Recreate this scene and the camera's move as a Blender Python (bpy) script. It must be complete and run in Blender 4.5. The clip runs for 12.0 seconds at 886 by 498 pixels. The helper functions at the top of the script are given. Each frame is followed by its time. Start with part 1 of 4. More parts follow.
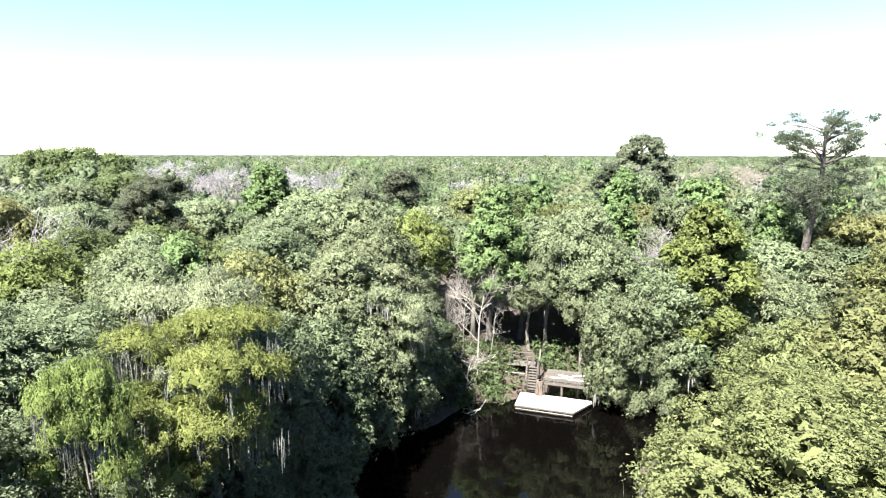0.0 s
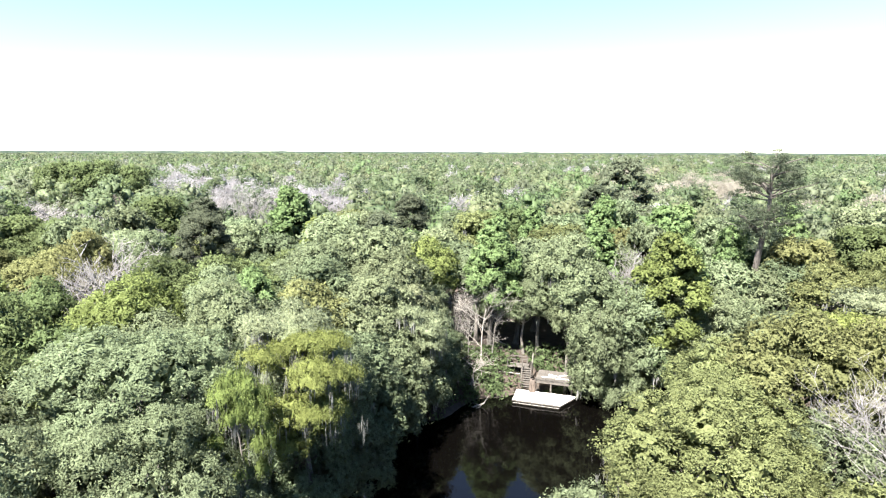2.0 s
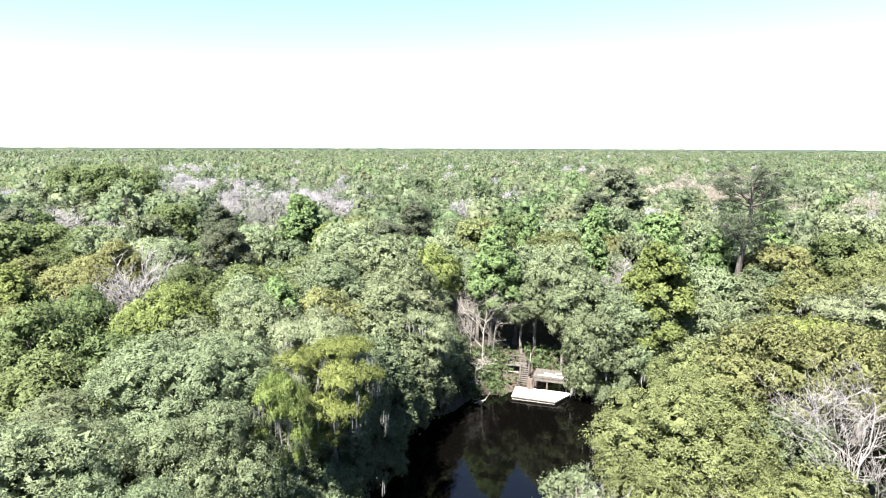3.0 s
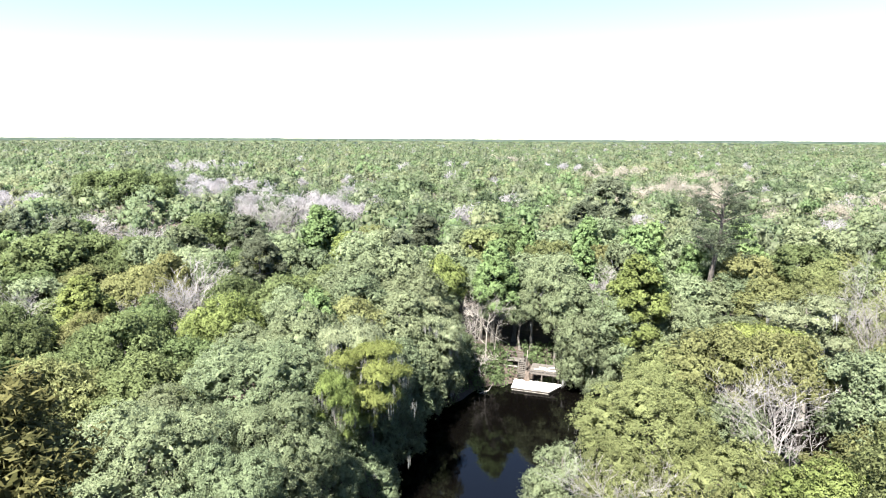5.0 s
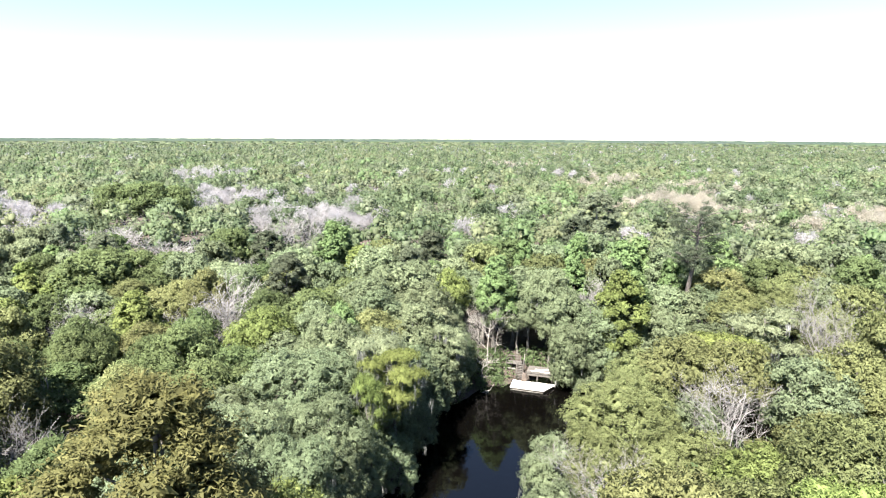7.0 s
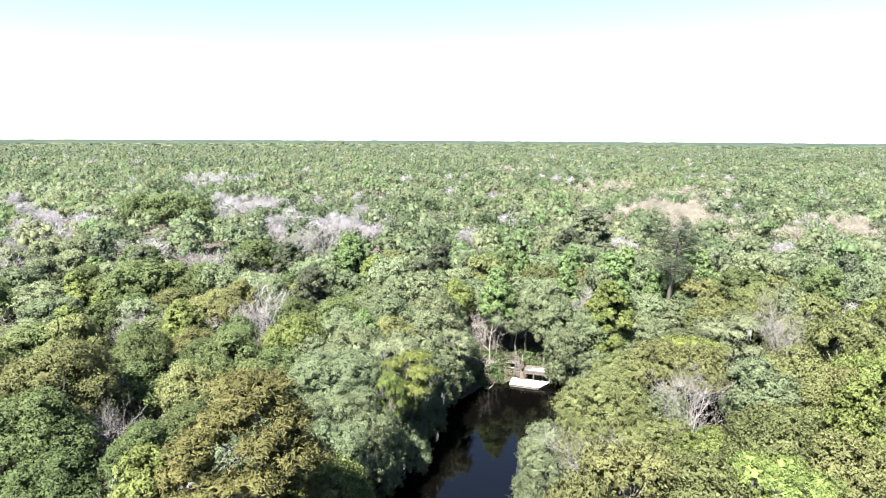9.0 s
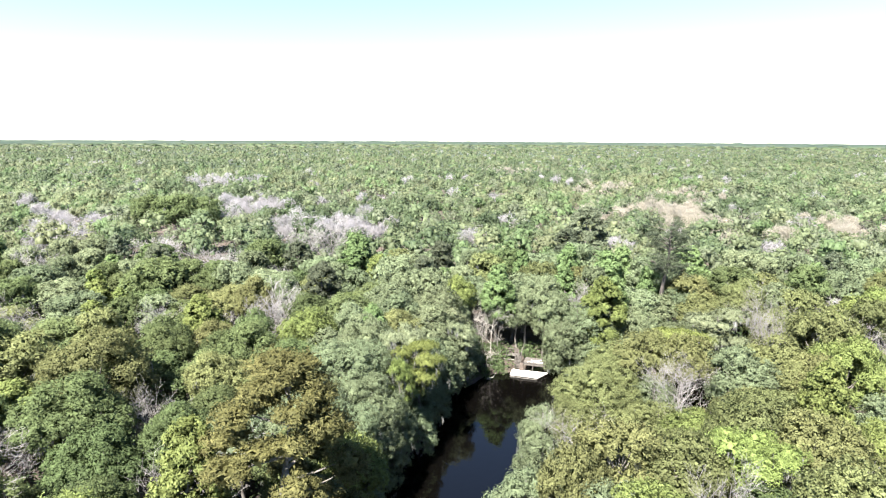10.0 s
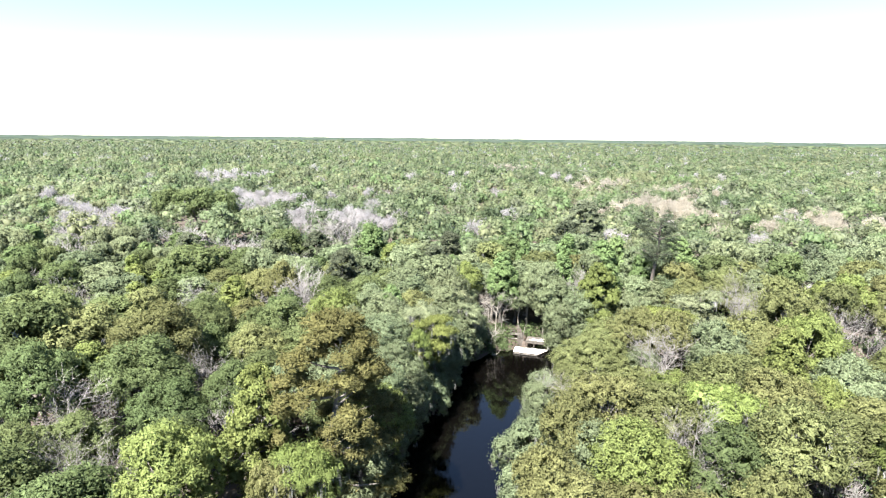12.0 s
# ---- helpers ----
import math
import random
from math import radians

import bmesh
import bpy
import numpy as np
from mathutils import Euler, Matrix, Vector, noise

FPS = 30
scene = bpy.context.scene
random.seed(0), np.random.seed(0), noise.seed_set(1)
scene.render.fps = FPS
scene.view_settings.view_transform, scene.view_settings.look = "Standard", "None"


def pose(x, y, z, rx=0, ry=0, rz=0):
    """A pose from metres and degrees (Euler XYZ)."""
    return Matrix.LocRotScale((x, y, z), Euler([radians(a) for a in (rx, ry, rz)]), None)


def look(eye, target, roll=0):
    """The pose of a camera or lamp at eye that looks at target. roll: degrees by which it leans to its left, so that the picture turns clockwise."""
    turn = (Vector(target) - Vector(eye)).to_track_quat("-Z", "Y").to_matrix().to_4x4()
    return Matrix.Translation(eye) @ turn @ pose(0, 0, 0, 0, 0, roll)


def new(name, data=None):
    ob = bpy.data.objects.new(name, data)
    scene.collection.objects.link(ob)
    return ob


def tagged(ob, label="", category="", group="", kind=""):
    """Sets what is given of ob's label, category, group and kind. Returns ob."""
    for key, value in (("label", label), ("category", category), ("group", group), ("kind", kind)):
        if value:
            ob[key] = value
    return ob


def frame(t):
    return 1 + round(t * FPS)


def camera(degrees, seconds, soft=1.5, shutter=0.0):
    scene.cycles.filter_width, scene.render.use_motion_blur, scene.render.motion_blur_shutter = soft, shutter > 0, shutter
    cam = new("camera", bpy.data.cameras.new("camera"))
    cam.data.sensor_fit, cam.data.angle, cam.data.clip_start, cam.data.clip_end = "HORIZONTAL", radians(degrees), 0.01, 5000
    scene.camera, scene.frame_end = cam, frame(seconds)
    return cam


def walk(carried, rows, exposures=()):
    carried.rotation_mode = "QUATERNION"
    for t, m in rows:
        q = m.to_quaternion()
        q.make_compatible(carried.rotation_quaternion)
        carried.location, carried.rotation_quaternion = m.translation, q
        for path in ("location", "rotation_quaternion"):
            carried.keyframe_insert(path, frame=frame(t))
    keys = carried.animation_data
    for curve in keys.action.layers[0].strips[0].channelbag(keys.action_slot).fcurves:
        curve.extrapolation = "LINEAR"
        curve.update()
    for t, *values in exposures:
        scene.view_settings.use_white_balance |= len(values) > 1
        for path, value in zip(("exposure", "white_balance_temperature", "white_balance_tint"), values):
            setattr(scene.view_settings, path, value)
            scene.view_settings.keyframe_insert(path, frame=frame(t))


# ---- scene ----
cam = camera(76.0, 12.0, soft=1.2)
PATH = [
    (0, (0.898, 2.575, 22.814), (0.774, 4.544, 22.486), 0.1),
    (0.5, (0.578, -0.102, 23.889), (0.461, 1.867, 23.561), 0.1),
    (1, (0.243, -2.726, 25.075), (0.134, -0.757, 24.745), 0.1),
    (1.5, (-0.152, -5.307, 26.269), (-0.251, -3.337, 25.936), 0.2),
    (2, (-0.536, -7.81, 27.503), (-0.629, -5.841, 27.161), 0.2),
    (2.5, (-0.831, -10.303, 28.689), (-0.92, -8.335, 28.342), 0.1),
    (3, (-1.208, -12.723, 29.832), (-1.291, -10.756, 29.477), 0.2),
    (3.2, (-1.295, -13.644, 30.237), (-1.379, -11.678, 29.881), 0.2),
    (4.8, (-2.286, -21.71, 34.194), (-2.361, -19.749, 33.805), 0.1),
    (5, (-2.447, -22.599, 34.556), (-2.52, -20.639, 34.168), 0.3),
    (5.5, (-2.648, -24.829, 35.682), (-2.72, -22.869, 35.289), 0.3),
    (6, (-2.963, -27.206, 36.756), (-3.032, -25.246, 36.362), 0.3),
    (6.5, (-3.31, -29.681, 37.965), (-3.376, -27.721, 37.571), 0.3),
    (7, (-3.702, -32.303, 39.086), (-3.763, -30.342, 38.697), 0.3),
    (7.2, (-3.938, -33.298, 39.477), (-3.995, -31.337, 39.089), 0.4),
    (8.8, (-4.579, -42.209, 43.202), (-4.639, -40.248, 42.814), 0.3),
    (9, (-4.683, -43.351, 43.433), (-4.743, -41.389, 43.047), 0.3),
    (9.5, (-4.9, -46.159, 43.755), (-4.96, -44.197, 43.371), 0.3),
    (10, (-5.226, -48.999, 44.014), (-5.286, -47.037, 43.63), 0.3),
    (10.5, (-5.717, -51.833, 44.183), (-5.775, -49.871, 43.798), 0.4),
    (11, (-6.089, -54.615, 44.219), (-6.149, -52.653, 43.832), 0.4),
    (11.5, (-6.658, -57.302, 44.222), (-6.716, -55.341, 43.833), 0.5),
    (12, (-7.203, -60.021, 44.223), (-7.259, -58.061, 43.829), 0.6),
]
walk(cam, [(t, look(eye, target, roll)) for t, eye, target, roll in PATH])
EXPOSURE = 3.12
scene.view_settings.exposure = EXPOSURE

# ---- light ----
SUN_AZIMUTH, SUN_HEIGHT = radians(211), radians(55)
world = bpy.data.worlds.new("sky")
scene.world = world
world.use_nodes = True
wn = world.node_tree.nodes
sky = wn.new("ShaderNodeTexSky")
sky.sky_type = "NISHITA"
sky.sun_disc = False
sky.sun_elevation, sky.sun_rotation = SUN_HEIGHT, SUN_AZIMUTH
sky.altitude, sky.air_density, sky.dust_density, sky.ozone_density = 0, 0.8, 0.0, 3.0
wn["Background"].inputs["Strength"].default_value = 0.046
world.node_tree.links.new(sky.outputs["Color"], wn["Background"].inputs["Color"])
sun = new("sun", bpy.data.lights.new("sun", "SUN"))
sun.data.energy, sun.data.angle, sun.data.color = 5.0, radians(0.5), (1.0, 0.96, 0.89)
to_sun = Vector((math.sin(SUN_AZIMUTH) * math.cos(SUN_HEIGHT), math.cos(SUN_AZIMUTH) * math.cos(SUN_HEIGHT), math.sin(SUN_HEIGHT)))
sun.matrix_world = look(to_sun * 100, (0, 0, 0))


# ---- materials ----
def material(name, roughness=0.8):
    m = bpy.data.materials.new(name)
    m.use_nodes = True
    n = m.node_tree.nodes
    bsdf = n["Principled BSDF"]
    bsdf.inputs["Roughness"].default_value = roughness
    return m, n, m.node_tree.links.new, bsdf


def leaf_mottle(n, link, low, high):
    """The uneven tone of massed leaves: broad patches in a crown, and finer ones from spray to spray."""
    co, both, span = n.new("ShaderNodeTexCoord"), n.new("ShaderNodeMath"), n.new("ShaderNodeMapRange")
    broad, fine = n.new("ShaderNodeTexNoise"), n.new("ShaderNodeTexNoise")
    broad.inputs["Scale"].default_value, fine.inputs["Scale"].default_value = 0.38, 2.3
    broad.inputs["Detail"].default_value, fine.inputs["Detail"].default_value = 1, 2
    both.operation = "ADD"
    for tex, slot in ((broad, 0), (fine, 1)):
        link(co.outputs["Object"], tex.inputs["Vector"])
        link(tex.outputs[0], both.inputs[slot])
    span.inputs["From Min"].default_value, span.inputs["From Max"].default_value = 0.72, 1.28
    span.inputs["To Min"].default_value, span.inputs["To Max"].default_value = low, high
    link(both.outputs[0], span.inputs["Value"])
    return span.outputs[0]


def leaf_material(name, dark, light, through_light=0.46, spread=0.12):
    """Foliage: two tones by leaf, a hue shift by tree, and light that passes through the leaf."""
    m, n, link, bsdf = material(name, 0.65)
    geo, info = n.new("ShaderNodeNewGeometry"), n.new("ShaderNodeObjectInfo")
    ramp = n.new("ShaderNodeMix")
    ramp.data_type = "RGBA"
    ramp.inputs["A"].default_value, ramp.inputs["B"].default_value = (*dark, 1), (*light, 1)
    link(geo.outputs["Random Per Island"], ramp.inputs["Factor"])
    hue = n.new("ShaderNodeHueSaturation")
    swing = n.new("ShaderNodeMapRange")
    swing.inputs["To Min"].default_value, swing.inputs["To Max"].default_value = 0.5 - spread * 0.10, 0.5 + spread * 0.16
    value = n.new("ShaderNodeMapRange")
    value.inputs["To Min"].default_value, value.inputs["To Max"].default_value = 1 - spread * 2, 1 + spread * 2
    again = n.new("ShaderNodeMath")
    again.operation = "MULTIPLY"
    again.inputs[1].default_value = 7.31
    part_of = n.new("ShaderNodeMath")
    part_of.operation = "FRACT"
    link(info.outputs["Random"], swing.inputs["Value"])
    link(info.outputs["Random"], again.inputs[0])
    link(again.outputs[0], part_of.inputs[0])
    link(part_of.outputs[0], value.inputs["Value"])
    link(swing.outputs[0], hue.inputs["Hue"])
    link(ramp.outputs["Result"], hue.inputs["Color"])
    link(hue.outputs[0], bsdf.inputs["Base Color"])
    bsdf.inputs["Specular IOR Level"].default_value = 0.06
    glow, mix, both = n.new("ShaderNodeBsdfTranslucent"), n.new("ShaderNodeMixShader"), n.new("ShaderNodeMath")
    both.operation = "MULTIPLY"
    link(value.outputs[0], both.inputs[0])
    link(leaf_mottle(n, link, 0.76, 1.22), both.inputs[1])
    link(both.outputs[0], hue.inputs["Value"])
    mix.inputs[0].default_value = through_light
    link(hue.outputs[0], glow.inputs["Color"])
    link(bsdf.outputs[0], mix.inputs[1])
    link(glow.outputs[0], mix.inputs[2])
    link(mix.outputs[0], n["Material Output"].inputs["Surface"])
    return m


def grained(name, dark, light, scale, roughness=0.85, bump=0.3, stretch=(1, 1, 1), random_amount=0.0):
    """A surface with two scales of stain and a fine relief."""
    m, n, link, bsdf = material(name, roughness)
    co, mp = n.new("ShaderNodeTexCoord"), n.new("ShaderNodeMapping")
    mp.inputs["Scale"].default_value = stretch
    link(co.outputs["Object"], mp.inputs["Vector"])
    fine, broad, both = n.new("ShaderNodeTexNoise"), n.new("ShaderNodeTexNoise"), n.new("ShaderNodeMath")
    fine.inputs["Scale"].default_value, broad.inputs["Scale"].default_value = scale, scale * 0.13
    fine.inputs["Detail"].default_value, broad.inputs["Detail"].default_value = 6, 3
    link(mp.outputs[0], fine.inputs["Vector"])
    link(mp.outputs[0], broad.inputs["Vector"])
    both.operation = "ADD"
    link(fine.outputs[0], both.inputs[0])
    link(broad.outputs[0], both.inputs[1])
    span = n.new("ShaderNodeMapRange")
    span.inputs["From Min"].default_value, span.inputs["From Max"].default_value = 0.7, 1.3
    link(both.outputs[0], span.inputs["Value"])
    mix = n.new("ShaderNodeMix")
    mix.data_type = "RGBA"
    mix.inputs["A"].default_value, mix.inputs["B"].default_value = (*dark, 1), (*light, 1)
    link(span.outputs[0], mix.inputs["Factor"])
    out = mix.outputs["Result"]
    if random_amount:
        info, hue, vary = n.new("ShaderNodeObjectInfo"), n.new("ShaderNodeHueSaturation"), n.new("ShaderNodeMapRange")
        vary.inputs["To Min"].default_value, vary.inputs["To Max"].default_value = 1 - random_amount, 1 + random_amount
        link(info.outputs["Random"], vary.inputs["Value"])
        link(vary.outputs[0], hue.inputs["Value"])
        link(out, hue.inputs["Color"])
        out = hue.outputs[0]
    link(out, bsdf.inputs["Base Color"])
    relief = n.new("ShaderNodeBump")
    relief.inputs["Strength"].default_value, relief.inputs["Distance"].default_value = bump, 0.05
    link(fine.outputs[0], relief.inputs["Height"])
    link(relief.outputs[0], bsdf.inputs["Normal"])
    return m


def tinted(name, through_light=0.52):
    """Far foliage, whose tone is stored tree by tree."""
    m, n, link, bsdf = material(name, 0.6)
    at, geo, hue, vary = n.new("ShaderNodeAttribute"), n.new("ShaderNodeNewGeometry"), n.new("ShaderNodeHueSaturation"), n.new("ShaderNodeMapRange")
    at.attribute_name = "tone"
    vary.inputs["To Min"].default_value, vary.inputs["To Max"].default_value = 0.9, 1.1
    link(geo.outputs["Random Per Island"], vary.inputs["Value"])
    link(at.outputs["Color"], hue.inputs["Color"])
    link(hue.outputs[0], bsdf.inputs["Base Color"])
    bsdf.inputs["Specular IOR Level"].default_value = 0.2
    glow, mix, both = n.new("ShaderNodeBsdfTranslucent"), n.new("ShaderNodeMixShader"), n.new("ShaderNodeMath")
    both.operation = "MULTIPLY"
    link(vary.outputs[0], both.inputs[0])
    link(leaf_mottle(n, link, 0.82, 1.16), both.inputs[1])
    link(both.outputs[0], hue.inputs["Value"])
    mix.inputs[0].default_value = through_light
    link(hue.outputs[0], glow.inputs["Color"])
    link(bsdf.outputs[0], mix.inputs[1])
    link(glow.outputs[0], mix.inputs[2])
    link(mix.outputs[0], n["Material Output"].inputs["Surface"])
    return m


OAK = leaf_material("grey_green_oak_leaves", (0.088, 0.105, 0.060), (0.153, 0.182, 0.104))
OAK_DARK = leaf_material("dark_green_leaves", (0.055, 0.070, 0.030), (0.095, 0.120, 0.052))
OAK_OLIVE = leaf_material("olive_leaves", (0.082, 0.088, 0.037), (0.142, 0.151, 0.067))
GUM = leaf_material("bright_green_leaves", (0.082, 0.116, 0.048), (0.138, 0.192, 0.082), 0.46, 0.05)
LIME = leaf_material("yellow_green_leaves", (0.089, 0.107, 0.036), (0.154, 0.186, 0.064), 0.46, 0.05)
CYPRESS = leaf_material("feathery_cypress_leaves", (0.091, 0.107, 0.036), (0.158, 0.185, 0.059), 0.46)
CYPRESS_PALE = leaf_material("pale_cypress_leaves", (0.097, 0.108, 0.065), (0.167, 0.188, 0.111), 0.46)
PINE = leaf_material("brownish_pine_needles", (0.069, 0.066, 0.028), (0.137, 0.122, 0.052), 0.46)
PINE_GREEN = leaf_material("dull_green_pine_needles", (0.064, 0.075, 0.049), (0.111, 0.131, 0.085), 0.46)
MOSS = leaf_material("grey_hanging_moss", (0.104, 0.105, 0.098), (0.181, 0.179, 0.169), 0.15, 0.05)
UNDER = leaf_material("undergrowth_leaves", (0.043, 0.057, 0.025), (0.074, 0.097, 0.044))
BARK = grained("grey_brown_bark", (0.050, 0.044, 0.038), (0.140, 0.126, 0.110), 3.0, 0.9, 0.6, (1, 1, 0.25), 0.25)
TWIG = grained("bare_grey_twigs", (0.100, 0.093, 0.089), (0.180, 0.169, 0.164), 1.5, 0.85, 0.2, (1, 1, 1), 0.12)
DEADWOOD = grained("bleached_dead_wood", (0.110, 0.099, 0.088), (0.220, 0.202, 0.182), 2.0, 0.8, 0.4, (1, 1, 0.3), 0.1)
SOIL = grained("leaf_litter_soil", (0.012, 0.009, 0.007), (0.052, 0.037, 0.027), 1.6, 0.95, 0.6)
PLANK = grained("bleached_deck_planks", (0.480, 0.440, 0.390), (0.720, 0.680, 0.620), 5.0, 0.75, 0.25, (0.35, 3, 3), 0.10)
TIMBER = grained("weathered_grey_timber", (0.030, 0.026, 0.022), (0.078, 0.069, 0.060), 4.0, 0.85, 0.35, (0.6, 2, 2), 0.18)
FLOAT = grained("dark_float_drums", (0.020, 0.020, 0.022), (0.055, 0.052, 0.050), 3.0, 0.6, 0.2)
ROOFING = grained("pale_metal_roofing", (0.200, 0.196, 0.190), (0.300, 0.296, 0.290), 2.0, 0.5, 0.1)
WALLS = grained("faded_house_walls", (0.090, 0.082, 0.072), (0.150, 0.138, 0.122), 2.0, 0.8, 0.1)
STUMP = grained("brown_rooty_wood", (0.034, 0.026, 0.020), (0.098, 0.076, 0.062), 5.0, 0.9, 0.6, (1, 1, 0.4))
DARK_BARK = grained("dark_bark", (0.024, 0.020, 0.017), (0.075, 0.064, 0.055), 3.0, 0.9, 0.6, (1, 1, 0.25))
FAR = tinted("far_foliage")

WATER, wnodes, wlink, wb = material("dark_river_water", 0.04)
wb.inputs["Base Color"].default_value = (0.0008, 0.0007, 0.0006, 1)
wb.inputs["IOR"].default_value = 1.37
wco, wn1, wbump = wnodes.new("ShaderNodeTexCoord"), wnodes.new("ShaderNodeTexNoise"), wnodes.new("ShaderNodeBump")
wn1.inputs["Scale"].default_value, wn1.inputs["Detail"].default_value = 0.9, 3
wbump.inputs["Strength"].default_value, wbump.inputs["Distance"].default_value = 0.05, 0.2
wlink(wco.outputs["Object"], wn1.inputs["Vector"])
wlink(wn1.outputs[0], wbump.inputs["Height"])
wlink(wbump.outputs[0], wb.inputs["Normal"])


import functools

# ---- geometry helpers ----
def unit(a):
    return a / (np.linalg.norm(a, axis=1, keepdims=True) + 1e-9)


@functools.cache
def lump(cuts, low):
    """Corners and quads of a ball cut from a cube, without the quads that lie below low."""
    g = np.linspace(-1, 1, cuts + 1)
    spots, quads = {}, []

    def spot(p):
        return spots.setdefault(tuple(np.round(p, 5)), len(spots))

    for axis in range(3):
        for side in (-1, 1):
            for i in range(cuts):
                for j in range(cuts):
                    ring = [(g[i], g[j]), (g[i + 1], g[j]), (g[i + 1], g[j + 1]), (g[i], g[j + 1])]
                    if side * (1, -1, 1)[axis] < 0:
                        ring.reverse()
                    quads.append([spot(np.insert(np.array(uv), axis, side)) for uv in ring])
    v = np.array(list(spots))
    v = unit(np.tan(v * 0.7))
    quads = np.array(quads)
    return v, quads[v[quads][:, :, 2].max(1) > low]


class Geo:
    """Quads gathered as arrays and turned into one mesh."""

    def __init__(self):
        self.v, self.q, self.tri, self.tone, self.soft, self.turn, self.count = [], [], [], [], [], [], 0

    def add(self, verts, quads, tone=None, soft=False, turn=None):
        verts = np.asarray(verts, np.float32).reshape(-1, 3)
        self.v.append(verts)
        if quads is None:
            self.tri.append(np.arange(len(verts), dtype=np.int32).reshape(-1, 3) + self.count)
        else:
            self.q.append(np.asarray(quads, np.int32).reshape(-1, 4) + self.count)
            self.soft.append(np.full(len(self.q[-1]), soft))
        if tone is not None:
            self.tone.append(np.asarray(tone, np.float32).reshape(-1, 3))
        self.turn.append((self.count, turn))
        self.count += len(verts)

    def leaves(self, at, normal, size, slim, rng, tone=None, turn=None):
        """Pointed leaves; turn is the way the spray that carries them swells, which rounds their shading."""
        n = len(at)
        t = unit(np.cross(normal, rng.normal(size=(n, 3))))
        b = np.cross(normal, t)
        size = (size * rng.uniform(0.65, 1.35, n))[:, None]
        w = size * slim
        v = np.stack([at - t * size * 0.4 - b * w * 0.5, at + t * size * 0.6, at - t * size * 0.4 + b * w * 0.5], 1)
        if turn is not None:
            face = np.cross(v[:, 1] - v[:, 0], v[:, 2] - v[:, 0])
            back = np.einsum("nc,nc->n", face, turn) < 0
            v[back] = v[back][:, ::-1]
        self.add(v, None, None if tone is None else np.repeat(tone, 3, axis=0), turn=None if turn is None else np.repeat(turn, 3, axis=0))

    def masses(self, at, radius, flat, cuts, rng, tone=None, rough=0.30, low=-9):
        """Uneven leaf masses: lumpy shells whose every corner lies at its own depth."""
        base, quads = lump(cuts, low)
        n, k = len(at), len(base)
        a = rng.random(n) * 6.283
        c, s = np.cos(a)[:, None], np.sin(a)[:, None]
        b = np.stack([base[None, :, 0] * c - base[None, :, 1] * s, base[None, :, 0] * s + base[None, :, 1] * c, np.repeat(base[None, :, 2], n, 0)], -1)
        lean = unit(rng.normal(size=(n, 3)))
        wave = 1 + 0.20 * np.sin(4.0 * np.einsum("nkc,nc->nk", b, lean) + a[:, None]) + rough * (rng.random((n, k)) - 0.5)
        v = at[:, None] + b * (wave * np.asarray(radius)[:, None])[..., None] * (1, 1, flat)
        q = quads[None] + (np.arange(n) * k)[:, None, None]
        self.add(v, q, None if tone is None else np.repeat(tone, k, axis=0), True)

    def tube(self, path, radii, sides=6):
        path, radii = np.asarray(path, float), np.asarray(radii, float)
        k = len(path)
        d = np.gradient(path, axis=0)
        d /= np.linalg.norm(d, axis=1, keepdims=True) + 1e-9
        ref = np.where(np.abs(d[:, 2:3]) > 0.8, np.array([[1.0, 0, 0]]), np.array([[0, 0, 1.0]]))
        u = np.cross(d, ref)
        u /= np.linalg.norm(u, axis=1, keepdims=True) + 1e-9
        w = np.cross(d, u)
        a = np.linspace(0, 2 * np.pi, sides, endpoint=False)
        v = path[:, None] + radii[:, None, None] * (np.cos(a)[None, :, None] * u[:, None] + np.sin(a)[None, :, None] * w[:, None])
        i, j = np.meshgrid(np.arange(k - 1), np.arange(sides), indexing="ij")
        j2 = (j + 1) % sides
        self.add(v, np.stack([i * sides + j, i * sides + j2, (i + 1) * sides + j2, (i + 1) * sides + j], -1))

    def box(self, lo, hi):
        (x0, y0, z0), (x1, y1, z1) = lo, hi
        v = [(x, y, z) for x in (x0, x1) for y in (y0, y1) for z in (z0, z1)]
        self.add(v, [(0, 1, 3, 2), (4, 6, 7, 5), (0, 4, 5, 1), (2, 3, 7, 6), (0, 2, 6, 4), (1, 5, 7, 3)])

    def mesh(self, name, mat, smooth=False):
        v = np.concatenate(self.v)
        q = np.concatenate(self.q) if self.q else np.zeros((0, 4), np.int32)
        t = np.concatenate(self.tri) if self.tri else np.zeros((0, 3), np.int32)
        me = bpy.data.meshes.new(name)
        me.vertices.add(len(v))
        me.vertices.foreach_set("co", v.ravel())
        me.loops.add(len(q) * 4 + len(t) * 3)
        me.loops.foreach_set("vertex_index", np.concatenate([q.ravel(), t.ravel()]))
        me.polygons.add(len(q) + len(t))
        me.polygons.foreach_set("loop_start", np.concatenate([np.arange(len(q)) * 4, len(q) * 4 + np.arange(len(t)) * 3]).astype(np.int32))
        soft = np.concatenate(self.soft) | smooth if self.q else np.zeros(0, bool)
        turned = any(t is not None for _, t in self.turn)
        me.polygons.foreach_set("use_smooth", np.concatenate([soft, np.full(len(t), smooth or turned)]))
        if self.tone:
            c = np.concatenate(self.tone)
            a = me.attributes.new("tone", "FLOAT_COLOR", "POINT")
            a.data.foreach_set("color", np.concatenate([c, np.ones((len(c), 1), np.float32)], 1).ravel())
        me.update(calc_edges=True)
        if turned:
            way = np.zeros((len(v), 3), np.float32)
            for start, t in self.turn:
                if t is not None:
                    way[start:start + len(t)] = t
            me.normals_split_custom_set_from_vertices(way)
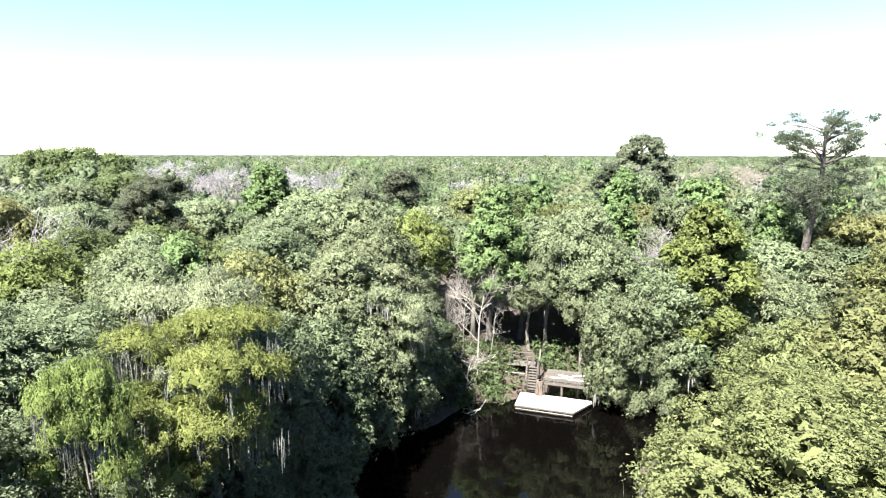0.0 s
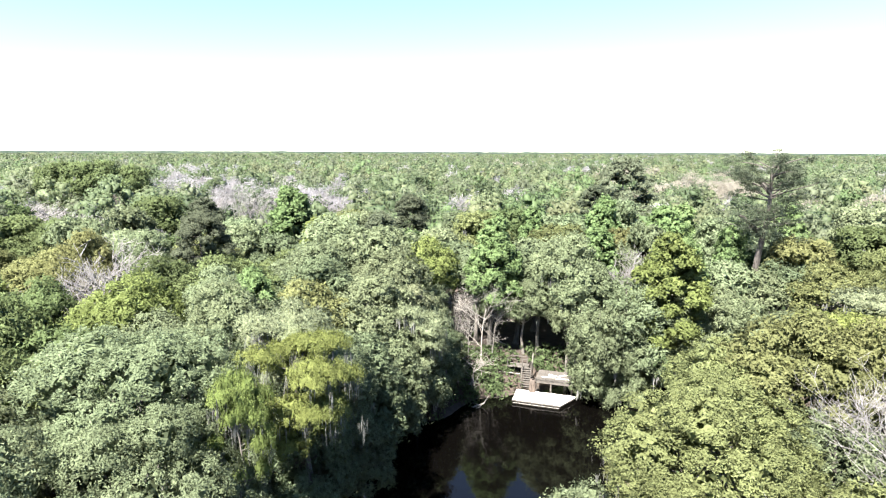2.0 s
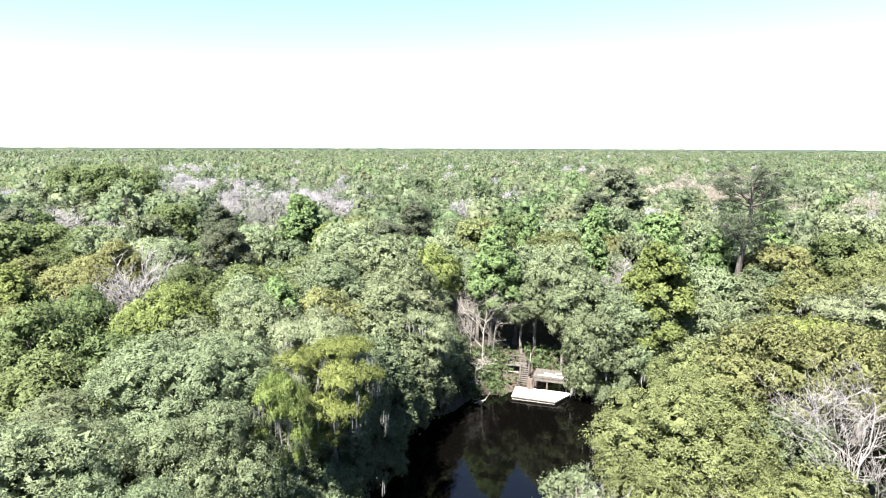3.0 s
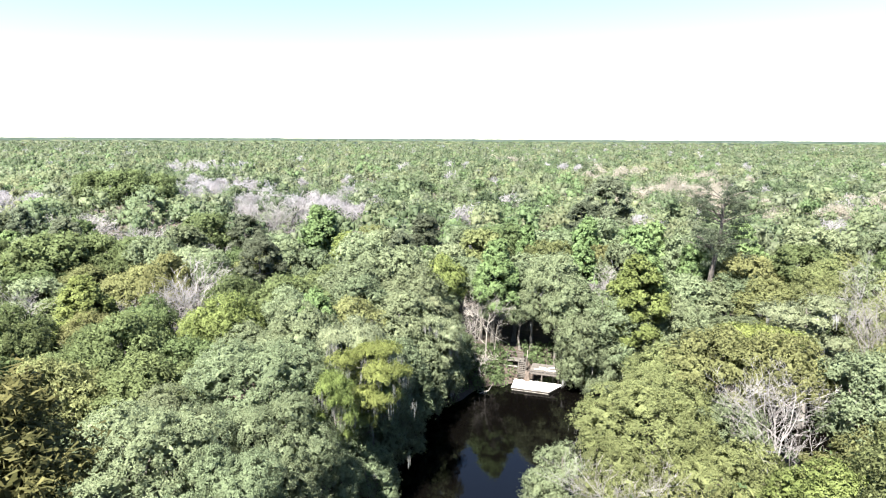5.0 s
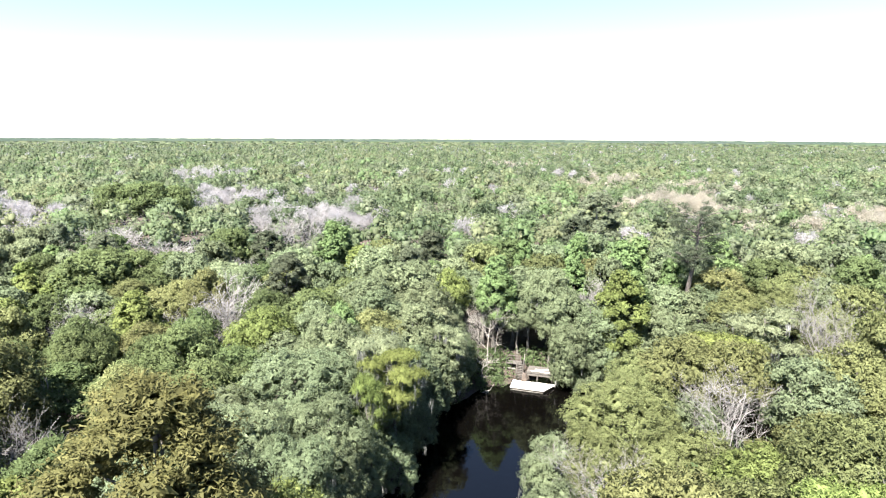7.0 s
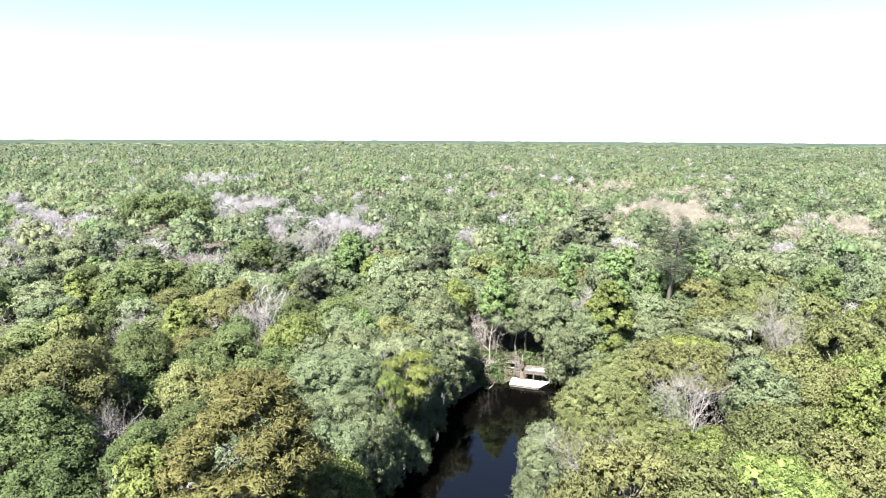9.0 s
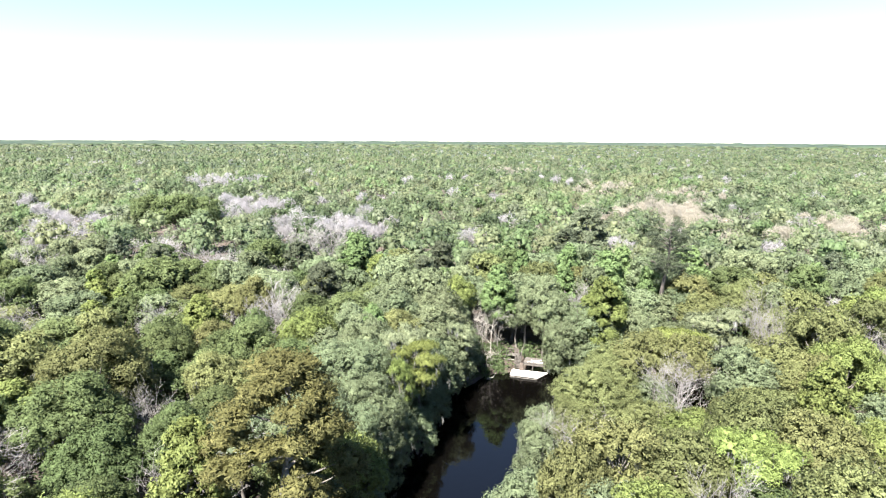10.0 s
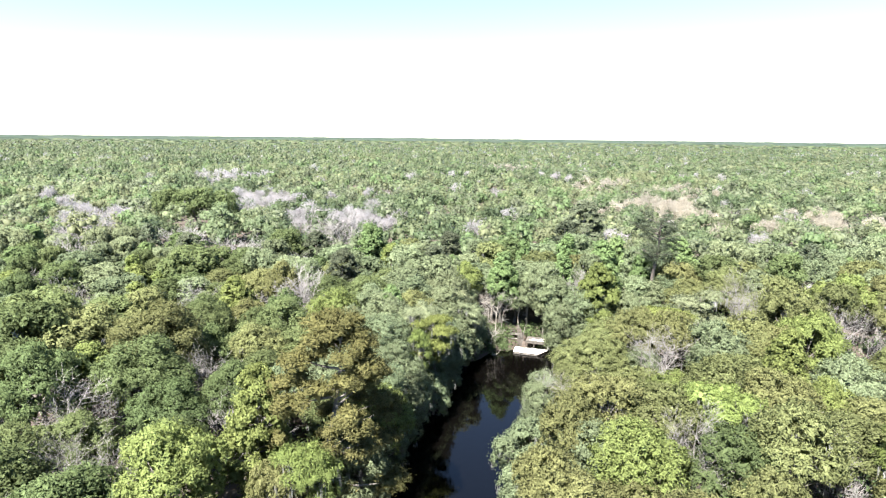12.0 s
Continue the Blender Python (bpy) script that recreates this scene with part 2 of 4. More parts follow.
        me.materials.append(mat)
        return me


def child(name, mesh, parent, mat=None, label=""):
    ob = new(name, mesh)
    ob.parent = parent
    if mat:
        ob.material_slots[0].link = "OBJECT"
        ob.material_slots[0].material = mat
    if label:
        tagged(ob, label)
    return ob


# ---- river and ground ----
RIVER = [(-24, -110, 12), (-15, -45, 11), (-11.0, -8, 9.2), (-4.6, 15, 9.5), (0.2, 30, 10.6), (2.6, 39, 10.6), (5.4, 46.0, 7.6)]
BEND = [(5.4, 46.0, 7.6), (13, 50.4, 6.2), (24, 51.0, 5.8), (34, 46, 6.0), (48, 33, 6.5), (75, 20, 7), (120, 10, 8)]


def shore(x, y):
    """Metres from the water's edge, less than nothing in the river."""
    best = np.full(np.shape(x), 1e9)
    for line in (RIVER, BEND):
        for (ax, ay, ar), (bx, by, br) in zip(line, line[1:]):
            k = np.clip(((x - ax) * (bx - ax) + (y - ay) * (by - ay)) / ((bx - ax) ** 2 + (by - ay) ** 2), 0, 1)
            best = np.minimum(best, np.hypot(x - ax - k * (bx - ax), y - ay - k * (by - ay)) - ar - k * (br - ar))
    return best + 0.5 * np.sin(x * 0.9 + 1.3 * np.sin(y * 0.5)) * np.sin(y * 0.8 + 0.6)


def ground_height(x, y):
    d = shore(np.asarray(x, float), np.asarray(y, float))
    s = np.clip(d / 7.0, 0, 1)
    rise = 1.5 + 1.1 / (1 + np.exp(np.clip(-(np.asarray(y) - 50) / 3.0, -40, 40)))
    return np.where(d < 0, np.maximum(d * 0.5, -1.5), 0.12 + rise * s * s * (3 - 2 * s)) + 0.12 * np.sin(x * 0.7) * np.cos(y * 0.6)


def steps(lo, hi, fine_lo, fine_hi, step):
    fine = np.arange(fine_lo, fine_hi + step, step)
    out = np.geomspace(step, max(hi - fine[-1], fine[0] - lo), 26)
    return np.concatenate([(fine[0] - out[out <= fine[0] - lo + 1])[::-1], fine, fine[-1] + out[out <= hi - fine[-1] + 1]])


gx, gy = steps(-4900, 4900, -60, 75, 1.1), steps(-4900, 4900, -75, 75, 1.1)
X, Y = np.meshgrid(gx, gy)
Z = ground_height(X, Y)
g = Geo()
ii, jj = np.meshgrid(np.arange(len(gy) - 1), np.arange(len(gx) - 1), indexing="ij")
k0 = ii * len(gx) + jj
g.add(np.stack([X, Y, Z], -1), np.stack([k0, k0 + 1, k0 + len(gx) + 1, k0 + len(gx)], -1))
tagged(new("ground", g.mesh("ground", SOIL, True)), "brown forest floor strewn with dead leaves", "ground", kind="structure")
g = Geo()
g.add([(-130, -160, 0), (160, -160, 0), (160, 62, 0), (-130, 62, 0)], [(0, 1, 2, 3)])
tagged(new("water", g.mesh("water", WATER)), "still, tea-dark river water mirroring trees and sky", "river", kind="structure")


# ---- trees ----
def ball(n, rng, low=-1.0):
    """Even directions on a ball above low, slightly out of line."""
    k = np.arange(n) + 0.5
    z = 1 - (1 - low) * k / n
    a = k * 2.39996 + rng.random() * 6.283
    r = np.sqrt(np.clip(1 - z * z, 0, 1))
    return unit(np.stack([r * np.cos(a), r * np.sin(a), z], 1) + rng.normal(size=(n, 3)) * 0.16)


def lobes(rng, form, radius, lo, deep):
    """Middles, radii and flatness of the lobes of a crown, in metres."""
    if form == "dome":
        n = 19
        p = ball(n, rng, -0.42) * rng.uniform(0.84, 1.12, n)[:, None] * (radius * 0.64, radius * 0.64, deep * 0.34) + (0, 0, lo + deep * 0.42)
        r, flat = radius * rng.uniform(0.24, 0.42, n), 0.86
    elif form == "skirt":
        n = 30
        z = (np.arange(n) + 0.5) / n
        a = np.arange(n) * 2.39996 + rng.normal(size=n) * 0.3
        wide = np.sqrt(np.clip(1 - (z - 0.36) ** 2 / 0.46, 0.02, 1)) * rng.uniform(0.60, 0.80, n) * radius
        p = np.stack([wide * np.cos(a), wide * np.sin(a), lo + deep * (0.06 + 0.80 * z)], 1)
        r, flat = radius * rng.uniform(0.21, 0.36, n), 0.9
    elif form == "cone":
        n = 32
        z = ((np.arange(n) + 0.5) / n) ** 0.85
        a = np.arange(n) * 2.39996 + rng.normal(size=n) * 0.3
        wide = np.clip(1.02 - z, 0, 1) ** 0.6 * rng.uniform(0.52, 0.84, n) * radius
        p = np.stack([wide * np.cos(a), wide * np.sin(a), lo + deep * (0.06 + 0.86 * z)], 1)
        r, flat = radius * rng.uniform(0.19, 0.32, n) * (1.15 - 0.45 * z), 0.95
    elif form == "plates":
        n = 24
        tier = rng.choice(4, n, p=[0.12, 0.24, 0.36, 0.28])
        wide = np.sqrt(rng.random(n)) * np.array([0.60, 0.76, 0.72, 0.52])[tier] * radius
        a = np.arange(n) * 2.39996 + rng.normal(size=n) * 0.3
        p = np.stack([wide * np.cos(a), wide * np.sin(a), lo + deep * (np.array([0.16, 0.44, 0.72, 0.88])[tier] + rng.normal(size=n) * 0.035)], 1)
        r, flat = radius * rng.uniform(0.24, 0.44, n), 0.22
    else:
        n = 58
        z = ((np.arange(n) + 0.5) / n) ** 0.8
        a = np.arange(n) * 2.39996 + rng.normal(size=n) * 0.4
        wide = np.sqrt(np.clip(1 - z ** 2.0, 0.03, 1)) * np.sqrt(rng.uniform(0.25, 1, n)) * 0.86 * radius
        p = np.stack([wide * np.cos(a), wide * np.sin(a), lo + deep * (0.05 + 0.9 * z)], 1)
        r, flat = radius * rng.uniform(0.13, 0.24, n), 0.62
    reach = radius / np.percentile(np.hypot(p[:, 0], p[:, 1]) + r, 92)
    p[:, :2] *= reach
    p[:, 2] += lo + deep - (p[:, 2] + r * flat).max()
    return p, r, flat


def sprays(rng, p, r, flat, n, middle, dip):
    """Leafy shoots on the outside of the lobes: where each sits, the way it swells, and its lobe."""
    share = np.maximum(6, (n * 1.9 * r ** 2 / (r ** 2).sum()).astype(int))
    who = np.repeat(np.arange(len(p)), share)
    d = np.concatenate([ball(k, rng) for k in share])
    at = p[who] + d * r[who][:, None] * (1, 1, flat) * rng.uniform(0.86, 1.06, (len(who), 1))
    gap = np.linalg.norm((at[:, None] - p[None]) / (1, 1, flat), axis=2) / r[None]
    gap[np.arange(len(who)), who] = 9
    keep = (gap.min(1) > 0.84) & (d[:, 2] > dip + 0.35 * rng.normal(size=len(who)))
    out = unit(at - middle)
    keep &= np.einsum("nc,nc->n", out, d) > -0.35
    keep = np.flatnonzero(keep)
    swell = unit(d[keep] * (1, 1, 1 / max(flat, 0.5)) + out[keep] * 0.45 + (0, 0, 0.18))
    return at[keep], swell, who[keep]


# form of crown, radius, height of the tree, where the crown begins, leaf length, slimness, moss
KINDS = {
    "oak": ("dome", 5.0, 15.0, 0.34, 0.36, 0.48, 1.0),
    "bank_oak": ("skirt", 5.0, 13.0, 0.04, 0.36, 0.46, 1.2),
    "gum": ("cone", 4.2, 17.0, 0.30, 0.36, 0.66, 0.0),
    "cypress": ("plates", 5.0, 16.0, 0.56, 0.38, 0.28, 2.2),
    "pine": ("tufts", 4.6, 20.0, 0.24, 0.30, 0.30, 0.0),
}
MESHES = {}


def leafy(kind, variant, fine):
    """The meshes of one tree: trunk with limbs, crown, hanging moss."""
    key = (kind, variant, fine)
    if key in MESHES:
        return MESHES[key]
    rng = np.random.default_rng(sum(map(ord, kind)) * 31 + variant * 7 + fine)
    form, radius, height, base, leaf, slim, mossy = KINDS[kind]
    lo = height * base
    deep = height - lo
    p, r, flat = lobes(rng, form, radius, lo, deep)
    n = len(p)
    lean = rng.normal(size=2) * 0.06
    p[:, :2] += lean * p[:, 2:3] * 0.5
    shoots = int({"dome": 330, "skirt": 430, "cone": 330, "plates": 250, "tufts": 420}[form] * (1.1, 1.1, 0.8, 1.2, 1.9)[fine])
    seat, swell, lobe = sprays(rng, p, r, flat, shoots, np.array((0, 0, lo + deep * 0.3)), -0.1 if form == "plates" else -0.45)
    per = int((48, 46, 26, 66, 100)[fine] * {"plates": 1.3, "tufts": 1.7}.get(form, 1.0))
    size = leaf * (0.78, 0.80, 1.32, 0.60, 0.38)[fine]
    who = np.repeat(np.arange(len(seat)), per)
    girth = rng.uniform(0.34, 0.80, len(seat)) * (1, 1, 1.05, 0.95, 0.72)[fine] * {"plates": 1.15, "tufts": 0.75, "cone": 0.85}.get(form, 1.0)
    off = unit(rng.normal(size=(len(who), 3))) * rng.random((len(who), 1)) ** 0.45
    rise = np.einsum("nc,nc->n", off, swell[who])[:, None]
    off -= swell[who] * rise * (0.72 if form == "plates" else 0.45)
    at = seat[who] + off * girth[who][:, None] + swell[who] * (rng.random((len(who), 1)) < 0.07) * girth[who][:, None] * 0.7
    turn = unit(swell[who] + off * 0.45 + rng.normal(size=off.shape) * 0.36 + (0, 0, 0.12))
    crown = Geo()
    crown.leaves(at, unit(turn + rng.normal(size=off.shape) * 0.7), size, slim, rng, None, turn)
    deep_in = np.repeat(np.arange(n), 110)
    d = unit(rng.normal(size=(len(deep_in), 3)))
    crown.leaves(p[deep_in] + d * r[deep_in][:, None] * rng.uniform(0.25, 0.72, (len(deep_in), 1)) * (1, 1, flat), unit(d + rng.normal(size=d.shape) * 0.6), leaf * 1.7, 0.6, rng, None, d)
    trunk = Geo()
    top = np.array([lean[0] * height * 0.4, lean[1] * height * 0.4, height * (0.75 if form == "dome" else 0.93)])
    ts = np.linspace(0, 1, 8)
    bend = rng.normal(size=2) * 0.35
    axis = np.stack([top[0] * ts + bend[0] * np.sin(ts * 5), top[1] * ts + bend[1] * np.sin(ts * 4), top[2] * ts - 0.4 * (ts == 0)], 1)
    girth = 0.34 if kind != "pine" else 0.28
    trunk.tube(axis, girth * (1 - ts * 0.82) + 0.14 * (ts == 0), 8)
    for i in np.argsort(-r)[: (22, 14, 8, 22, 30)[fine]]:
        k = np.clip((p[i, 2] * 0.72 if form in ("dome", "skirt") else p[i, 2] - 0.25 * np.hypot(p[i, 0], p[i, 1])) / top[2], 0.15, 0.96)
        a = np.array([np.interp(k, ts, axis[:, c]) for c in range(3)])
        b = p[i]
        mid = (a + b) / 2 + (0, 0, -0.10 * np.linalg.norm(b - a)) + rng.normal(size=3) * 0.25
        s = np.linspace(0, 1, 5)[:, None]
        limb = (1 - s) ** 2 * a + 2 * s * (1 - s) * mid + s * s * b
        trunk.tube(limb, np.linspace(0.04 if form == "plates" else 0.11, 0.015, 5), 5)
    moss = Geo()
    count = int(230 * mossy * (2.0, 0.7, 0.2, 2.0, 3.0)[fine])
    if count:
        tufts = max(1, count // 10)
        w = rng.integers(0, n, tufts)
        o = p[w] + np.stack([rng.normal(size=tufts) * r[w] * 0.6, rng.normal(size=tufts) * r[w] * 0.6, -r[w] * flat * rng.uniform(0.5, 0.95, tufts)], 1)
        o = np.repeat(o, 10, axis=0) + rng.normal(size=(tufts * 10, 3)) * (0.16, 0.16, 0.10)
        count = len(o)
        long = rng.uniform(0.3, 1.5, count) * (0.8 + 0.2 * mossy)
        ang = rng.random(count) * np.pi
        side = np.stack([np.cos(ang), np.sin(ang), 0 * ang], 1) * (rng.uniform(0.014, 0.045, count) * (1, 1.8, 3.0, 0.8, 0.5)[fine])[:, None]
        end = o + np.stack([rng.normal(size=count) * 0.06, rng.normal(size=count) * 0.06, -long], 1)
        mid = (o + end) / 2
        moss.add(np.stack([o - side * 0.5, mid - side, end, mid + side], 1), np.arange(count * 4).reshape(-1, 4))
    MESHES[key] = (trunk.mesh(kind + "_trunk", BARK, True), crown.mesh(kind + "_crown", OAK), moss.mesh(kind + "_moss", MOSS) if count else None)
    return MESHES[key]


def branching(variant, fine, spread=0.55, levels=4, stem=0.09, height=14.0, tip=0.0):
    """A leafless tree: trunk with limbs, and its fine twigs."""
    key = ("bare", variant, fine, spread, levels, height, tip)
    if key in MESHES:
        return MESHES[key]
    rng = np.random.default_rng(900 + variant)
    wood, twigs = Geo(), Geo()

    def grow(at, way, length, girth, level):
        k = (6, 5, 4, 3, 3)[level]
        pts = [np.array(at, float)]
        for _ in range(k - 1):
            way = way + rng.normal(size=3) * 0.12 + np.array((0, 0, 0.07))
            way = way / np.linalg.norm(way)
            pts.append(pts[-1] + way * length / (k - 1))
        (wood if level < 3 else twigs).tube(pts, np.linspace(girth, girth * 0.45, k), 6 if level == 0 else 4 if level < 3 else 3)
        if level >= levels:
            return
        for i in range((10, 6, 5, 4)[min(level, 3)]):
            s = rng.uniform(0.35, 1.0) if level else rng.uniform(0.4, 1.0)
            j = min(int(s * (k - 1)), k - 2)
            start = pts[j] + (pts[j + 1] - pts[j]) * (s * (k - 1) - j)
            out = way * 0.7 + unit(rng.normal(size=(1, 3)))[0] * spread * 1.7
            out[2] = max(out[2] * 0.6 + 0.34, 0.08)
            grow(start, out / np.linalg.norm(out), length * rng.uniform(0.45, 0.68), max(girth * 0.44, tip or (0.009 if fine else 0.022)), level + 1)

    grow((0, 0, -0.4), np.array((0, 0, 1.0)), height * 0.50, stem, 0)
    MESHES[key] = (wood.mesh("bare_trunk", TWIG, True), twigs.mesh("bare_twigs", TWIG) if twigs.count else None)
    return MESHES[key]


PLANTED = []
pick = random.Random(5)
KIND_WORDS = {
    "oak": ("oak_tree", "oak tree", "oaks of the forest"),
    "bank_oak": ("oak_tree", "oak tree", "oaks leaning over the water"),
    "gum": ("sweetgum_tree", "broadleaf tree", "sweetgums of the forest"),
    "cypress": ("cypress_tree", "cypress tree", "cypresses by the river"),
    "pine": ("pine_tree", "pine tree", "pines of the forest"),
}


def tree(kind, x, y, top, radius, mat, label, moss=True):
    form, r0, h0 = KINDS[kind][:3]
    z = float(ground_height(x, y))
    fine = 0 if y < 30 and abs(x) < 30 else 1 if y < 62 and abs(x) < 60 else 2
    if 6 < y < 36 and -22 < x < 20:
        fine = 3
    if 10 < y < 26 and -27 < x < 19 and radius > 4:
        fine = 4
    trunk, crown, hanging = leafy(kind, pick.randrange(2 if fine == 4 else 3), fine)
    name, category, group = KIND_WORDS[kind]
    ob = tagged(new(name), label, category, group)
    s, tall = radius / r0, (top - z) / h0
    ob.matrix_basis = Matrix.LocRotScale((x, y, z - 0.1), Euler((0, 0, pick.random() * 6.28)), (s, s, tall))
    child("trunk", trunk, ob)
    child("crown", crown, ob, mat)
    if hanging and moss:
        tagged(child("spanish_moss", hanging, ob, None, "grey Spanish moss"), kind="stuff")
    PLANTED.append((x, y, radius))
    return ob


def bare_tree(x, y, top, radius, label, mat=TWIG, name="bare_tree", spread=0.55, fine=None):
    z = float(ground_height(x, y))
    near = y < 47 if fine is None else fine
    wood, twigs = branching(pick.randrange(3), near, spread)
    ob = tagged(new(name), label, "bare tree", "leafless trees of the forest")
    ob.matrix_basis = Matrix.LocRotScale((x, y, z), Euler((0, 0, pick.random() * 6.28)), (radius / 4.2, radius / 4.2, (top + 1.0 - z) / 13.0))
    child("trunk", wood, ob, mat)
    tagged(child("twig_spray", twigs, ob, mat), kind="stuff")
    PLANTED.append((x, y, radius * 1.35))
    return ob


# ---- the trees that stand out ----
GREY_OAK = "grey-green oak with a rounded crown and hanging moss"
DARK_OAK = "dense dark green broadleaf tree in the forest"
OLIVE_OAK = "olive-green oak with a broad rounded crown"
LIME_TREE = "young yellow-green broadleaf tree in full sun"
GUM_TREE = "tall bright green sweetgum with a pointed crown"
CYP_TREE = "yellow-green bald cypress with flat tiers and grey moss"
PALE_CYP = "pale feathery bald cypress with flat tiers"
BARE_TREE = "leafless grey tree with a haze of fine twigs"


def oak(x, y, top, r, mat=OAK):
    return tree("oak", x, y, top, r, mat, {OAK: GREY_OAK, OAK_DARK: DARK_OAK, OAK_OLIVE: OLIVE_OAK, LIME: LIME_TREE, GUM: "dense bright green broadleaf tree by the river"}[mat], mat not in (LIME, GUM))


def bank_oak(x, y, top, r, mat=OAK):
    return tree("bank_oak", x, y, top, r, mat, "grey-green oak with branches trailing over the water")


def gum(x, y, top, r, mat=GUM):
    return tree("gum", x, y, top, r, mat, GUM_TREE if mat == GUM else LIME_TREE if mat == LIME else "slim dark green tree beside the stairs")


def cypress(x, y, top, r, mat=CYPRESS):
    return tree("cypress", x, y, top, r, mat, CYP_TREE if mat == CYPRESS else PALE_CYP)


def pine(x, y, top, r, mat=PINE_GREEN):
    return tree("pine", x, y, top, r, mat, "tall pine with brownish, sunburnt needles" if mat == PINE else "dull green pine rising above the canopy")


# left bank
oak(-20.5, 23.0, 17.2, 6.6)
oak(-26.0, 18.0, 14.8, 5.2)
oak(-16.6, 17.0, 15.0, 4.6)
oak(-19.6, 33.5, 17.2, 5.4)
cypress(-12.6, 29.4, 16.8, 3.8, CYPRESS_PALE)
cypress(-11.0, 25.5, 16.1, 4.3)
cypress(-12.8, 20.6, 15.6, 1.9)
oak(-11.4, 32.5, 14.2, 4.4)
oak(-17.6, 55.0, 17.0, 6.2)
oak(-9.6, 46.0, 15.4, 5.4)
oak(-9.6, 54.5, 16.8, 5.0)
cypress(-5.6, 44.2, 13.0, 3.4, CYPRESS_PALE)
bank_oak(-10.4, 38.0, 12.2, 4.6)
bank_oak(-12.6, 27.6, 12.4, 4.4)
bank_oak(-8.0, 43.0, 11.0, 4.2)
bank_oak(-5.2, 49.5, 10.0, 4.0)
bank_oak(-12.0, 33.0, 11.5, 4.2)
bank_oak(-14.6, 20.6, 11.5, 4.4)
bank_oak(-15.8, 13.6, 12.0, 4.4)
bank_oak(-17.0, 6.4, 11.0, 4.2)
bank_oak(-18.6, -1.4, 12.0, 4.2)
bank_oak(-10.6, 43.4, 12.5, 4.0)
bank_oak(-4.0, 52.6, 8.5, 3.4)
bank_oak(-6.4, 46.8, 11.5, 4.4)
bank_oak(-6.8, 53.5, 12.5, 4.2)
bank_oak(-9.2, 34.0, 7.0, 3.0)
bank_oak(-11.0, 24.4, 7.5, 3.2)
bank_oak(-21.5, -12.0, 11.0, 4.0)
oak(-24.0, 11.5, 16.8, 5.6)
oak(-16.4, 3.6, 14.4, 4.2, LIME)
oak(-17.6, 10.5, 14.6, 4.4)
pine(-20.8, -6.4, 27.2, 7.6, PINE)
gum(-28.4, -6.4, 21.2, 4.2, LIME)
bare_tree(-41.0, 12.6, 17.0, 4.0, BARE_TREE)
oak(-47.0, 8.0, 18.4, 6.2, OAK_DARK)
oak(-50.2, 16.4, 20.6, 6.4, OAK_OLIVE)
oak(-36.0, 29.8, 17.2, 5.2, OAK_DARK)
oak(-37.6, 22.0, 15.8, 4.6, OAK_OLIVE)
oak(-30.0, 38.0, 17.0, 5.0, LIME)
bare_tree(-39.4, 47.5, 19.4, 5.8, BARE_TREE)
pine(-32.2, 55.5, 20.6, 4.6)
bare_tree(-58.0, 43.0, 16.2, 4.8, BARE_TREE)
gum(-49.2, 43.6, 17.4, 4.6, LIME)
oak(-44.6, 38.6, 14.6, 4.6, OAK_OLIVE)
oak(-67.0, 62.0, 19.4, 7.0, OAK_DARK)
bare_tree(-60.0, 78.0, 19.2, 6.6, BARE_TREE)
bare_tree(-64.5, 84.0, 19.0, 6.0, BARE_TREE)
bare_tree(-82.0, 96.0, 20.0, 6.5, BARE_TREE)
bare_tree(-88.0, 100.0, 19.0, 6.5, BARE_TREE)
bare_tree(-46.0, 73.0, 17.5, 4.4, BARE_TREE)
bare_tree(-101.0, 75.0, 18.5, 6.0, BARE_TREE)
bare_tree(-42.0, 104.0, 21.5, 6.0, BARE_TREE)
bare_tree(-50.0, 113.0, 21.0, 6.5, BARE_TREE)
gum(-29.0, 83.8, 21.8, 5.6)
gum(-24.5, 80.0, 17.5, 4.6, LIME)
cypress(-20.4, -13.0, 16.2, 3.6)
oak(-33.6, -13.6, 18.4, 5.2, LIME)
bare_tree(-54.0, 0.6, 16.0, 6.4, BARE_TREE)
oak(-58.4, 3.4, 19.2, 5.6, OAK_DARK)
oak(-68.0, 18.6, 21.0, 6.5, OAK_DARK)
oak(-48.8, -4.0, 13.6, 5.0, OAK_DARK)
oak(-27.5, -20.0, 13.8, 5.0, OAK_OLIVE)
oak(-41.5, 3.0, 15.0, 5.0, OAK_DARK)
oak(-38.0, -6.0, 14.5, 4.8, OAK_DARK)
oak(-24.0, -12.5, 14.0, 3.8, OAK_OLIVE)
oak(-31.6, 48.4, 16.8, 5.0, OAK_DARK)
oak(-26.0, 35.6, 14.6, 4.8)
oak(-60.8, 15.6, 19.0, 6.4, OAK_OLIVE)
oak(-65.4, 12.4, 21.2, 5.6, OAK_DARK)
oak(-104.0, 143.0, 24.6, 7.5, OAK_DARK)
oak(-113.0, 146.0, 24.2, 7.0, OAK_DARK)
oak(-96.0, 147.0, 23.4, 6.5, OAK_DARK)
